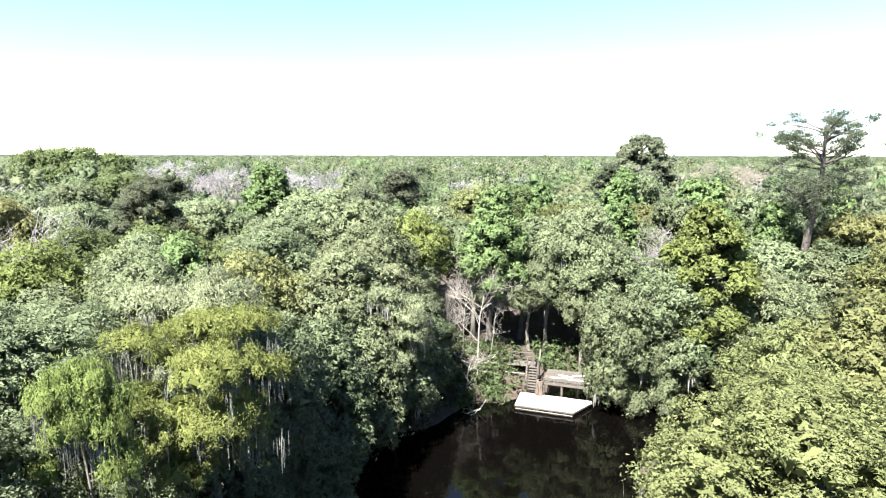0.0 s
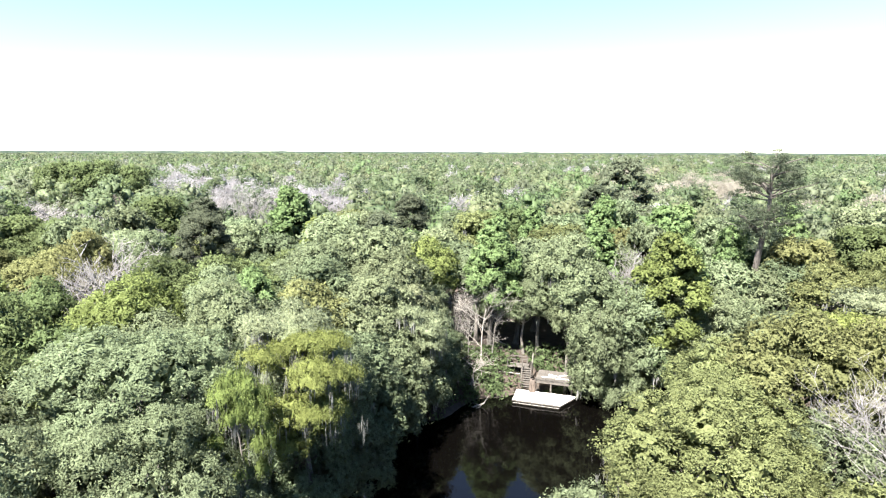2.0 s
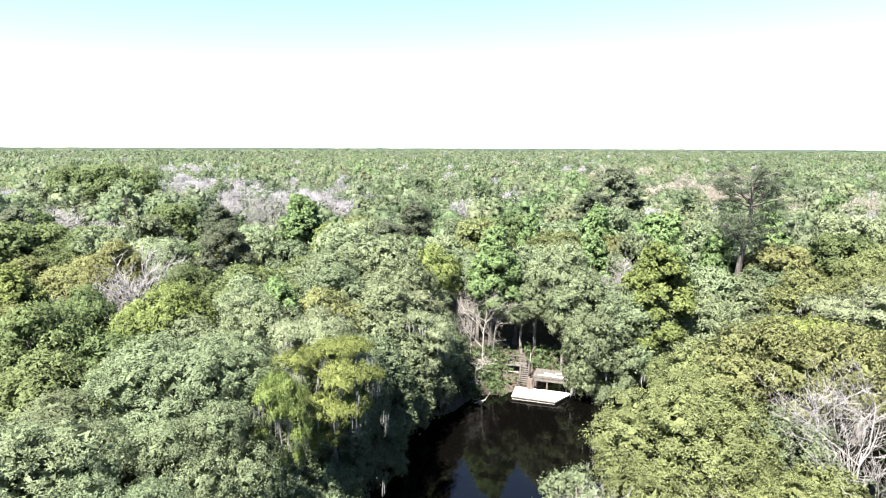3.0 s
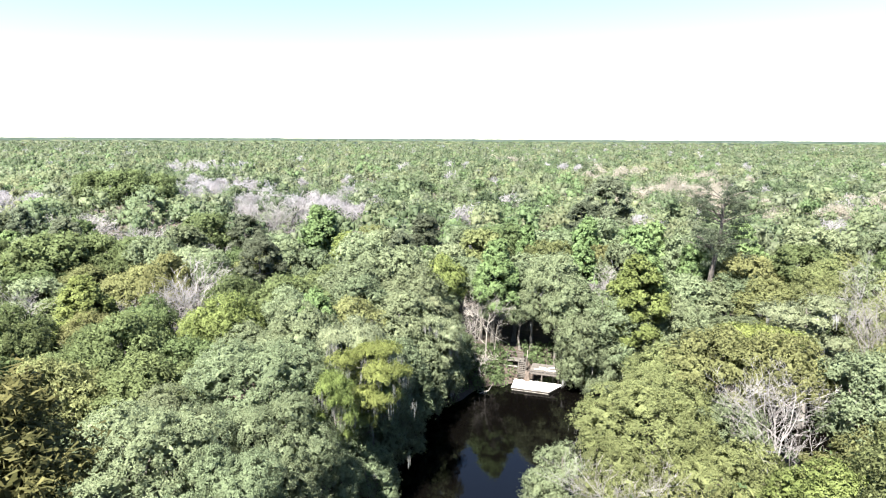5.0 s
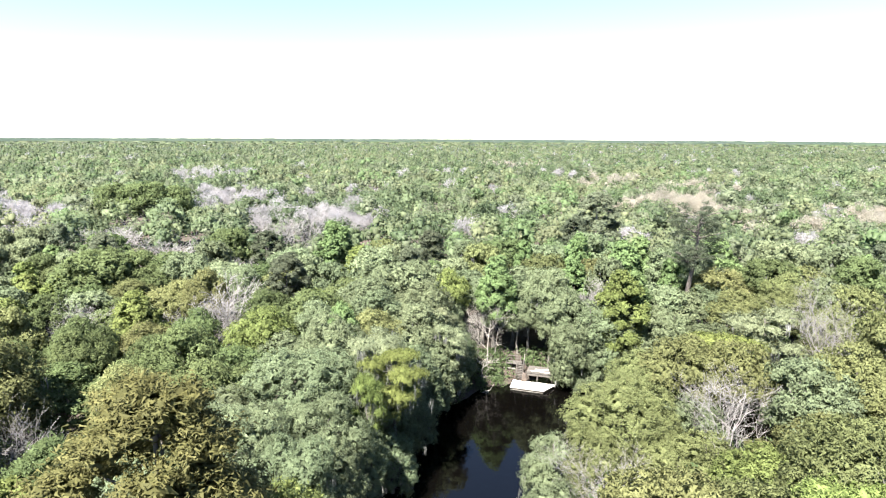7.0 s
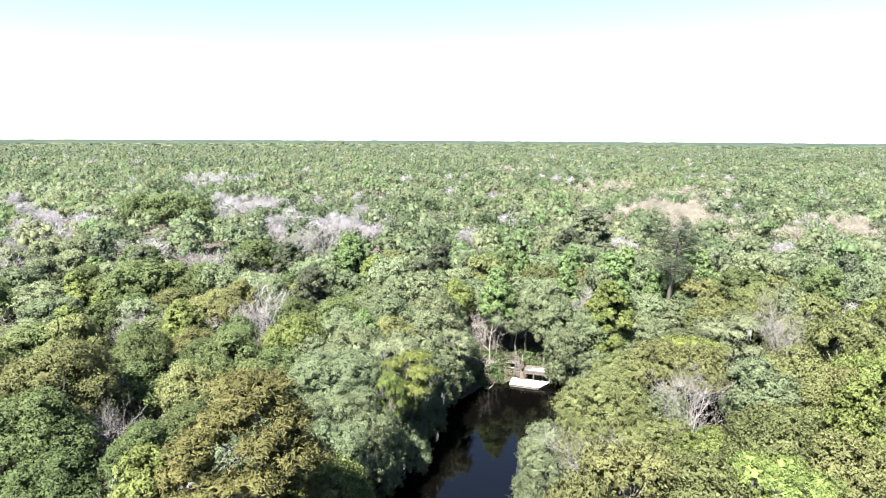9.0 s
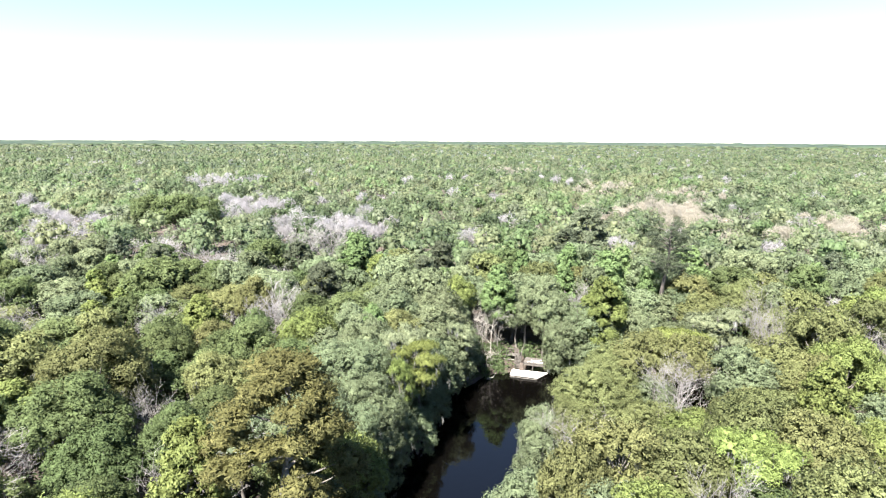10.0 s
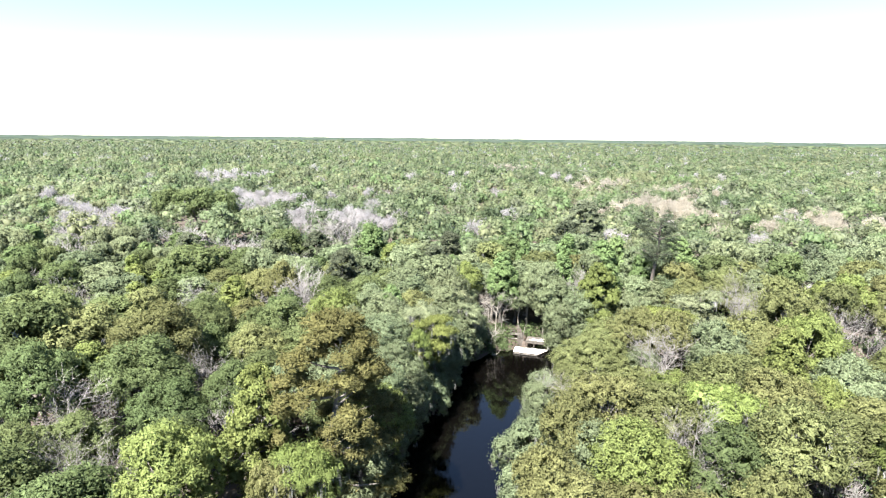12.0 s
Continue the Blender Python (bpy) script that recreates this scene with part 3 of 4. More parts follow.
# far bank behind the landing stage
oak(-11.2, 62.0, 18.2, 5.6)
oak(-5.8, 61.6, 17.0, 4.2, LIME)
cypress(-6.2, 50.4, 13.4, 3.2, CYPRESS_PALE)
gum(28.0, 73.6, 19.8, 5.0)
oak(42.6, 67.4, 16.8, 5.2, OAK_OLIVE)
gum(2.2, 60.8, 19.6, 4.6)
oak(11.8, 59.6, 17.8, 5.0)
bank_oak(17.0, 55.8, 13.2, 5.6)
oak(13.4, 58.2, 14.6, 4.6)
bank_oak(14.2, 53.4, 11.0, 4.3)
oak(11.4, 57.8, 12.5, 3.4)
bank_oak(17.4, 53.6, 8.5, 3.4)
bank_oak(21.0, 57.2, 12.6, 4.8)
gum(21.6, 56.6, 18.6, 5.2, LIME)
gum(24.6, 61.5, 17.4, 4.6)
bank_oak(24.4, 58.0, 10.0, 4.0)
bank_oak(31.6, 58.0, 11.0, 4.6)
bank_oak(36.0, 55.4, 10.0, 4.4)
bank_oak(41.0, 51.5, 11.0, 4.8, OAK_OLIVE)
bank_oak(47.0, 45.5, 11.0, 4.6, OAK_OLIVE)
oak(31.0, 64.0, 14.0, 5.0)
oak(36.0, 62.6, 13.0, 4.6)
oak(41.0, 64.5, 14.0, 4.6)
oak(42.5, 59.5, 14.5, 5.4, OAK_OLIVE)
bank_oak(27.6, 58.0, 12.0, 4.8)
oak(-2.6, 66.5, 15.6, 5.4)
oak(8.4, 68.5, 15.8, 5.6)
pine(28.4, 101.8, 26.4, 7.4)
pine(22.4, 96.0, 21.5, 4.8)
# right bank
oak(13.4, 23.6, 14.4, 6.3, OAK_OLIVE)
oak(18.4, 32.0, 14.2, 4.8, OAK_OLIVE)
oak(22.8, 31.0, 16.6, 5.2, OAK_OLIVE)
oak(27.4, 28.6, 17.0, 4.8, OAK_OLIVE)
bare_tree(24.0, 21.4, 18.0, 5.6, BARE_TREE)
cypress(38.8, 42.6, 16.4, 5.8, CYPRESS_PALE)
oak(47.2, 29.6, 21.0, 6.2, OAK_OLIVE)
gum(36.2, 13.4, 19.6, 4.0, LIME)
oak(26.2, 7.6, 17.2, 5.2, OAK_OLIVE)
oak(31.4, 5.2, 16.8, 5.6, OAK_OLIVE)
oak(16.8, 2.4, 16.0, 5.2, OAK_OLIVE)
oak(32.6, 23.2, 17.2, 5.2)
bare_tree(44.4, 36.2, 19.2, 4.6, BARE_TREE)
oak(16.4, 15.6, 12.0, 4.4, OAK_OLIVE)
oak(22.0, 11.6, 13.6, 4.2, LIME)
bare_tree(8.8, 12.4, 13.4, 4.4, BARE_TREE)
bank_oak(5.6, 19.0, 10.0, 3.6)
bank_oak(10.4, 17.6, 11.4, 4.4, OAK_OLIVE)
bank_oak(10.6, 8.0, 10.4, 4.4, OAK_OLIVE)
bank_oak(20.0, 18.0, 11.0, 4.4, OAK_OLIVE)
bank_oak(25.5, 17.0, 11.0, 4.4, OAK_OLIVE)
bank_oak(22.0, 25.5, 11.5, 4.6)
bank_oak(2.0, 3.2, 10.6, 5.0)
bank_oak(1.8, -5.4, 11.2, 4.6)
bank_oak(5.0, 11.8, 9.6, 3.8)
bank_oak(13.6, 30.6, 9.5, 3.8, OAK_OLIVE)
bank_oak(8.4, -4.6, 14.8, 5.0)
oak(11.0, -7.4, 16.2, 5.4, LIME)
bare_tree(16.6, -6.2, 17.4, 3.2, BARE_TREE)
bare_tree(32.0, -6.0, 17.2, 4.8, BARE_TREE)
oak(20.6, -6.6, 15.4, 5.2, OAK_DARK)
oak(28.0, -7.2, 18.0, 5.2, OAK_OLIVE)
oak(44.4, 11.6, 16.4, 5.2)
oak(45.8, 22.4, 19.2, 5.0, LIME)
bare_tree(46.8, 43.6, 19.4, 4.8, BARE_TREE)


# ---- the tall lone tree ----
def lone_tree(x, y):
    rng = np.random.default_rng(44)
    z = float(ground_height(x, y))
    ob = tagged(new("lone_tall_tree"), "tall crooked tree with a sparse crown and dark trunk", "tree")
    ob.location, ob.scale = (x, y, z), (0.95, 0.95, 0.95)
    wood, crown = Geo(), Geo()
    spine = np.array([(0, 0, -0.4), (-0.2, 0, 5), (-0.5, 0, 9.5), (-0.1, 0.2, 12.5), (0.1, 0, 14.6), (0.5, 0, 17.0), (0.6, 0, 19.5), (0.5, 0, 22.5), (0.9, 0, 26.0)])
    wood.tube(spine, [0.62, 0.46, 0.42, 0.40, 0.36, 0.30, 0.25, 0.19, 0.06], 9)
    wood.tube([(0.1, 0, 14.6), (-1.2, 0.3, 16.2), (-2.6, 0.3, 17.4), (-3.2, 0.2, 17.6)], [0.34, 0.30, 0.24, 0.12], 7)
    tips = []
    for i in range(46):
        up = i < 30
        a, k = rng.random() * 6.283, rng.random()
        base = np.array((0.55, 0, rng.uniform(19.0, 24.0))) if up else np.array((0.4 - 1.6 * (i % 2), 0, rng.uniform(15.2, 18.2)))
        reach = rng.uniform(2.2, 7.4) if up else rng.uniform(1.6, 5.4)
        tip = base + np.array((math.cos(a) * reach, math.sin(a) * reach * 0.8, rng.uniform(0.4, 3.4) if up else rng.uniform(-1.4, 2.4)))
        mid = (base + tip) / 2 + rng.normal(size=3) * 0.5
        s = np.linspace(0, 1, 6)[:, None]
        limb = (1 - s) ** 2 * base + 2 * s * (1 - s) * mid + s * s * tip
        wood.tube(limb, np.linspace(0.11, 0.025, 6), 5)
        tips += [(tip, rng.uniform(0.7, 1.1)), (limb[4] + rng.normal(size=3) * 0.5, rng.uniform(0.5, 0.9)), (limb[3] + rng.normal(size=3) * 0.6, rng.uniform(0.4, 0.7))]
        if not up:
            tips += [(tip + rng.normal(size=3) * 1.0, 1.1), (mid + rng.normal(size=3) * 0.9, 1.0), (base + rng.normal(size=3) * (1.8, 1.8, 1.0), 1.0)]
    for p, r in tips:
        n = int((330 if p[2] > 19.5 else 100) * r * r) + 30
        d = unit(rng.normal(size=(n, 3)) + (0, 0, 0.2))
        crown.leaves(p + d * r * rng.uniform(0.3, 1.15, n)[:, None] * (1.15, 1.15, 0.6), unit(d + rng.normal(size=d.shape) * 0.8), 0.19, 0.5, rng, None, unit(d + rng.normal(size=d.shape) * 0.4))
    child("trunk", wood.mesh("lone_trunk", DARK_BARK, True), ob)
    child("crown", crown.mesh("lone_crown", PINE_GREEN), ob, PINE_GREEN)
    PLANTED.append((x, y, 4.5))


lone_tree(37.2, 66.6)
bare_tree(36.6, 64.0, 10.5, 1.9, "grey tangle of dead twigs round a tall trunk", fine=True)


# ---- dead snags on the bank ----
def snag(x, y, z, height, radius, seed):
    wood, twigs = branching(seed, True, 0.80, 3, 0.11, 14.0, 0.011)
    ob = tagged(new("dead_tree"), "bleached dead tree with bare crooked branches", "dead tree", "dead trees on the bank")
    ob.matrix_basis = Matrix.LocRotScale((x, y, z), Euler((0, 0.06, seed * 1.3)), (radius / 4.6, radius / 4.6, height / 13.0))
    child("trunk", wood, ob, DEADWOOD)
    if twigs:
        tagged(child("twig_spray", twigs, ob, DEADWOOD), kind="stuff")
    PLANTED.append((x, y, 1.0))


oak(5.6, 63.6, 15.5, 4.8)
oak(8.2, 60.8, 13.5, 3.8)
oak(6.4, 60.4, 12.0, 3.0)
oak(2.6, 60.8, 12.5, 3.0)
oak(0.4, 63.4, 15.0, 4.4)
oak(-6.2, 58.5, 13.0, 3.8)
snag(-0.1, 53.9, 0.5, 6.4, 3.0, 0)
snag(0.9, 57.0, 1.6, 13.5, 4.4, 1)
snag(-2.0, 56.4, 1.4, 10.0, 2.4, 2)
snag(2.4, 59.4, 2.4, 11.0, 2.6, 0)
snag(-0.6, 58.8, 2.2, 12.0, 2.4, 1)

# ---- the rest of the near forest ----
fill = np.random.default_rng(12)
tries = 0
while len(PLANTED) < 385 and tries < 40000:
    tries += 1
    y = fill.uniform(-27, 84)
    half = (y + 62) * 0.82 + 8
    x = fill.uniform(-half, half) - 4
    d = float(shore(x, y))
    if d < (1.6 if x < -5 else 4.0) or (9 < x < 36 and 35 < y < 50) or math.hypot((x - 3.0) / 5.0, (y - 59) / 5.5) < 1 or (3 < x < 12.5 and 50 < y < 60):
        continue
    r = fill.uniform(3.8, 6.2)
    if any((x - a) ** 2 + (y - b) ** 2 < (0.56 * (r + c)) ** 2 for a, b, c in PLANTED):
        continue
    top = 15.2 + fill.normal() * 1.3 + np.clip((y - 45) / 45, 0, 1) * 3.2 - (2.5 if d < 4 else 0)
    u = fill.random()
    if x > 8 and y < 62:
        if u < 0.68: oak(x, y, top, r, OAK_OLIVE)
        elif u < 0.76: oak(x, y, top, r, OAK)
        elif u < 0.84: cypress(x, y, top, r)
        elif u < 0.94: oak(x, y, top, r, LIME)
        else: bare_tree(x, y, top, r * 0.9, BARE_TREE)
    elif x < -22 and y < 70:
        if u < 0.48: oak(x, y, top, r, OAK_DARK)
        elif u < 0.68: oak(x, y, top, r, OAK)
        elif u < 0.82: oak(x, y, top, r, OAK_OLIVE)
        elif u < 0.91: gum(x, y, top, r * 0.9, LIME)
        else: bare_tree(x, y, top, r * 0.9, BARE_TREE)
    else:
        if u < 0.50: oak(x, y, top, r, OAK)
        elif u < 0.64: oak(x, y, top, r, OAK_DARK)
        elif u < 0.80: gum(x, y, top + 1, r * 0.85)
        elif u < 0.92: oak(x, y, top, r, OAK_OLIVE)
        elif u < 0.96: pine(x, y, top + 2, r * 0.8)
        else: bare_tree(x, y, top, r * 0.9, BARE_TREE)

# ---- far woods ----
GREY_STANDS = [(-58, 139, 13), (-46, 139, 12), (-98, 198, 22), (-108, 205, 16), (-147, 147, 16), (-171, 343, 26), (-130, 120, 10), (-101, 76, 9), (-36, 132, 7)]
TAN_STANDS = [(81, 162, 14), (72, 166, 11), (84, 200, 18), (96, 205, 13), (55, 184, 11), (90, 129, 10), (133, 166, 14), (132, 144, 12), (45, 490, 32), (117, 258, 20), (78, 292, 16)]
TONES = np.array([(0.076, 0.104, 0.050), (0.116, 0.148, 0.074), (0.140, 0.160, 0.094), (0.146, 0.172, 0.088), (0.116, 0.165, 0.070), (0.165, 0.180, 0.094)]) * (0.93, 0.95, 0.99)


def far_trees(rng, near, far, spacing, lobes, cuts, quads, size, leafy_geo, bare_geo, wide=0):
    """A ring of woods seen from the river, tree by tree out of large leaf masses."""
    half = wide or (far + 62) * 0.82 + 12
    gx, gy = np.meshgrid(np.arange(-half, half, spacing), np.arange(near, far, spacing))
    x = (gx + rng.uniform(-0.62, 0.62, gx.shape) * spacing).ravel() - 4
    y = (gy + rng.uniform(-0.62, 0.62, gy.shape) * spacing).ravel()
    seen = (wide > 0) | (np.abs(x + 4) < (y + 62) * 0.82 + 10)
    seen &= rng.random(len(x)) > 0.08
    seen &= shore(x, y) > 3.0
    for a, b, c in PLANTED:
        if b > near - 10:
            seen &= np.hypot(x - a, y - b) > 0.8 * c + 1.5
    x, y = x[seen], y[seen]
    clear = ~((np.abs(x - 25) < 6.5) & (y > 190) & (y < 207))
    clear &= ~((np.abs(x - 100) < 8) & (y > 70) & (y < 90))
    x, y = x[clear], y[clear]
    n = len(x)
    r = rng.triangular(0.36, 0.62, 1.15, n) * spacing
    top = 14.6 + 4.2 * r / spacing + rng.normal(size=n) * 1.7
    patch = np.array([noise.noise((a * 0.011, b * 0.008, 3.0)) + 0.5 * noise.noise((a * 0.045, b * 0.035, 8.0)) for a, b in zip(x, y)])
    # Farther rings carry the shade between their crowns as a darker tone.
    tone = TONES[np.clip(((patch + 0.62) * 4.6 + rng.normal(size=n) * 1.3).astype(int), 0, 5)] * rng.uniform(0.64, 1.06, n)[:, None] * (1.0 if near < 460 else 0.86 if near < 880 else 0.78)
    dead = rng.random(n) < 0.025
    grey = np.zeros(n, bool)
    tan = np.zeros(n, bool)
    for a, b, c in GREY_STANDS:
        grey |= np.hypot(x - a, y - b) < c
    for a, b, c in TAN_STANDS:
        tan |= np.hypot(x - a, y - b) < c
    dead |= (grey | tan) & (rng.random(n) < 0.85)
    # Both paler than the near twigs: far haze is put into them.
    tone[dead] = np.array((0.300, 0.283, 0.286)) * rng.uniform(0.85, 1.1, (dead.sum(), 1))
    tone[dead & tan] = np.array((0.300, 0.272, 0.222)) * rng.uniform(0.85, 1.1, ((dead & tan).sum(), 1))
    for live, geo in ((~dead, leafy_geo), (dead, bare_geo)):
        who = np.repeat(np.flatnonzero(live), quads if geo is leafy_geo else int(quads * 2.2) + 10)
        m = np.repeat(np.flatnonzero(live), lobes)
        lobe = unit(rng.normal(size=(len(m), 3)) + (0, 0, 0.45))
        lobe[:, 2] = np.abs(lobe[:, 2])
        R = r[m][:, None]
        mid = np.stack([x[m], y[m], top[m] - r[m] * 1.05], 1) + lobe * R * (0.1 if lobes == 1 else 0.56 if lobes < 8 else rng.uniform(0.45, 0.80, (len(m), 1)))
        wide = r[m] * (rng.uniform(0.32, 0.56, len(m)) * (1.0 if lobes < 8 else 0.72) if lobes > 1 else rng.uniform(0.85, 1.05, len(m)))
        if geo is leafy_geo:
            geo.masses(mid, wide * (0.55 if quads else 1.0), 0.86, cuts, rng, tone[m], 0.9, -0.45)
        else:
            below = np.stack([x[m], y[m], top[m] - r[m] * 1.05 - 4.0], 1) + unit(rng.normal(size=(len(m), 3))) * R * 0.7
            leafy_geo.masses(below, wide * 0.8, 0.8, 1, rng, np.repeat(TONES[1:2] * 0.8, len(m), axis=0), 0.9, -0.45)
        if quads:
            on = (np.searchsorted(np.flatnonzero(live), who) * lobes + rng.integers(0, lobes, len(who)))
            d = unit(rng.normal(size=(len(who), 3)) + (0, 0, 0.5))
            if geo is leafy_geo:
                turn = unit(d + lobe[on] * 0.5 + rng.normal(size=d.shape) * 0.32)
                geo.leaves(mid[on] + d * wide[on][:, None] * rng.uniform(0.84, 1.12, (len(who), 1)), unit(turn + rng.normal(size=d.shape) * 0.5), size, 0.62, rng, tone[who], turn)
            else:
                geo.leaves(mid[on] + d * wide[on][:, None] * rng.uniform(0.3, 1.15, (len(who), 1)), unit(rng.normal(size=d.shape) * (1, 1, 0.4)), size * 2.6, 0.07, rng, tone[who])


frng = np.random.default_rng(77)
woods, bare = Geo(), Geo()
far_trees(frng, 60, 235, 7.2, 15, 1, 340, 0.60, woods, bare)
far_trees(frng, 232, 470, 8.4, 8, 1, 100, 0.95, woods, bare)
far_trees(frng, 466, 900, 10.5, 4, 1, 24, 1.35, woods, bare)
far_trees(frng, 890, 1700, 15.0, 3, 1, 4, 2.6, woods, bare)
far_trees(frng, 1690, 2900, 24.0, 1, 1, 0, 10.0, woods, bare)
far_trees(np.random.default_rng(15), -120, -27, 7.4, 12, 1, 300, 0.62, woods, bare, 90)
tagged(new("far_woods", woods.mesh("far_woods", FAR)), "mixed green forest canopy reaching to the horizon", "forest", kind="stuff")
tagged(new("bare_woods", bare.mesh("bare_woods", FAR)), "stands of leafless grey and tan trees", "forest", kind="stuff")

# the canopy beyond, all round, as one uneven sheet
cg = Geo()
rings = np.concatenate([np.linspace(420, 2880, 70), np.geomspace(2900, 4900, 30)])
angles = np.radians(np.arange(0, 360, 0.8))
RR, AA = np.meshgrid(rings, angles, indexing="ij")
CX, CY = RR * np.sin(AA), RR * np.cos(AA)
bump = np.random.default_rng(8).normal(size=RR.shape)
CZ = np.where(RR < 2890, 10.0, 16.0) + bump * np.where(RR < 2890, 0.8, 1.6)
# Tone cut and turned blue: crown shadow and far haze put into the colour.
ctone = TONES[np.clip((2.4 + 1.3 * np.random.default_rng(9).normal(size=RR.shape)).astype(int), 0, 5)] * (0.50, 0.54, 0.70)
na = len(angles)
ci, cj = np.meshgrid(np.arange(len(rings) - 1), np.arange(na), indexing="ij")
c2 = (cj + 1) % na
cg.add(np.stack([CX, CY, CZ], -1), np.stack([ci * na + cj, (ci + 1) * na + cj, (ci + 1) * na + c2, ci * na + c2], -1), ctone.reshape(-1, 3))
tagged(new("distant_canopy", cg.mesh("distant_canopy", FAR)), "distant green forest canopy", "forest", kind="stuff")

# ---- undergrowth along the banks and under the trees ----
urng = np.random.default_rng(21)
ug = Geo()
bx, by = urng.uniform(-60, 70, 5200), urng.uniform(-60, 85, 5200)
bd = shore(bx, by)
ok = (bd > -0.2) & ((bd < 3.5) | (urng.random(5200) < 0.10) | ((bx > -9) & (bx < 4) & (by > 46) & (by < 57))) & ~((np.abs(bx - 7.6) < 4.4) & (by > 52) & (by < 58)) 
bx, by = bx[ok], by[ok]
bx, by = np.concatenate([bx, urng.uniform(-3.5, 3.2, 60), urng.uniform(-3.0, 4.9, 90), urng.uniform(7.0, 13.0, 50)]), np.concatenate([by, urng.uniform(51.0, 56.0, 60), urng.uniform(54.5, 60.5, 90), urng.uniform(58.2, 61.5, 50)])
ok = shore(bx, by) > -0.3
bx, by = bx[ok], by[ok]
br = urng.uniform(0.35, 1.2, len(bx))
bz = ground_height(bx, by)
who = np.repeat(np.arange(len(bx)), 30)
d = unit(urng.normal(size=(len(who), 3)) + (0, 0, 0.3))
at = np.stack([bx, by, bz + br * 0.5], 1)[who] + d * br[who][:, None] * (1, 1, 0.75)
ug.leaves(at, unit(d + urng.normal(size=d.shape) * 0.5), 0.42, 0.5, urng)
tagged(new("undergrowth", ug.mesh("undergrowth", UNDER)), "tangled green shrubs under the trees and on the banks", "shrubs", kind="stuff")


# small trees that fill the gaps under the canopy
srng = np.random.default_rng(31)
sg = Geo()
sy = srng.uniform(-27, 135, 2600)
sx = srng.uniform(-1, 1, 2600) * ((sy + 62) * 0.82 + 8) - 4
ok = (shore(sx, sy) > 2.5) & ~((np.abs(sx - 4) < 8) & (sy > 50) & (sy < 70))
sx, sy = sx[ok], sy[ok]
sr = srng.uniform(1.3, 2.6, len(sx))
sz = ground_height(sx, sy) + srng.uniform(2.0, 8.0, len(sx))
who = np.repeat(np.arange(len(sx)), 36)
d = unit(srng.normal(size=(len(who), 3)) + (0, 0, 0.4))
sg.leaves(np.stack([sx, sy, sz], 1)[who] + d * sr[who][:, None] * (1, 1, 0.8), unit(d + srng.normal(size=d.shape) * 0.4), 0.46, 0.55, srng)
tagged(new("sapling_thicket", sg.mesh("sapling_thicket", UNDER)), "thicket of dark green saplings under the canopy", "saplings", kind="stuff")


# ---- landing stage, stairs and deck ----
def part(name, geo, mat, parent, label="", m=None):
    ob = child(name, geo.mesh(name, mat) if isinstance(geo, Geo) else geo, parent, None, label)
    if m is not None:
        ob.matrix_basis = m
    return ob


def block(sx, sy, sz, name, mat, edge=0.012):
    """A sawn timber with slightly broken edges, standing on its own origin's underside."""
    bm = bmesh.new()
    bmesh.ops.create_cube(bm, size=1.0)
    bmesh.ops.scale(bm, vec=(sx, sy, sz), verts=bm.verts)
    bmesh.ops.bevel(bm, geom=bm.edges[:], offset=min(edge, sx / 4, sy / 4, sz / 4), segments=1, affect="EDGES")
    me = bpy.data.meshes.new(name)
    bm.to_mesh(me)
    bm.free()
    me.materials.append(mat)
    return me


dock = tagged(new("floating_dock"), "sun-bleached plank dock floating at the river bank", "dock")
dock.matrix_basis = pose(4.40, 51.5, -0.06, 0, 0, -15)
planks = random.Random(3)
for i in range(47):
    u = 0.07 + i * 0.143
    lo = 0.0 if u < 5.2 else (u - 5.2) / 1.55 * 2.9
    long = 2.88 + 0.04 * (u / 6.7) - lo
    if long < 0.25:
        break
    part("plank", block(0.135, long, 0.04, "plank", PLANK), None, dock, "", pose(u, lo + long / 2 + planks.uniform(-0.015, 0.015), 0.45 + planks.uniform(-0.004, 0.004)))
part("front_beam", block(5.2, 0.05, 0.13, "front_beam", TIMBER), None, dock, "", pose(2.6, -0.03, 0.362))
part("back_beam", block(6.5, 0.05, 0.15, "back_beam", TIMBER), None, dock, "", pose(3.3, 2.95, 0.352))
part("end_beam", block(0.05, 2.9, 0.15, "end_beam", TIMBER), None, dock, "", pose(-0.03, 1.45, 0.352))
part("end_beam", block(0.05, 3.25, 0.15, "end_beam", TIMBER), None, dock, "", pose(5.99, 1.45, 0.352, 0, 0, -28.1))
part("lower_rail", block(5.1, 0.06, 0.06, "lower_rail", DEADWOOD), None, dock, "pale lower rail just over the water", pose(2.6, 0.02, 0.10))
for k in range(4):
    fl = Geo()
    fl.tube([(0, 0.15, 0), (0, 0.2, 0), (0, 2.6, 0), (0, 2.65, 0)], [0.05, 0.2, 0.2, 0.05], 12)
    part("float_drum", fl, FLOAT, dock, "dark plastic float", pose(0.6 + k * 1.3, 0, 0.10))

deck = tagged(new("raised_deck"), "weathered grey timber deck on posts above the bank", "deck")
deck.matrix_basis = pose(7.15, 53.8, 1.75, 0, 0, -15)
for i in range(29):
    u = 0.075 + i * 0.146
    part("board", block(0.138, 3.3 + planks.uniform(-0.04, 0.04), 0.04, "board", TIMBER), None, deck, "", pose(u, 1.65, planks.uniform(-0.006, 0.006)))
part("rim_joist", block(4.3, 0.05, 0.24, "rim_joist", TIMBER), None, deck, "", pose(2.1, -0.04, -0.15))
part("rim_joist", block(0.05, 3.3, 0.24, "rim_joist", TIMBER), None, deck, "", pose(-0.03, 1.65, -0.15))
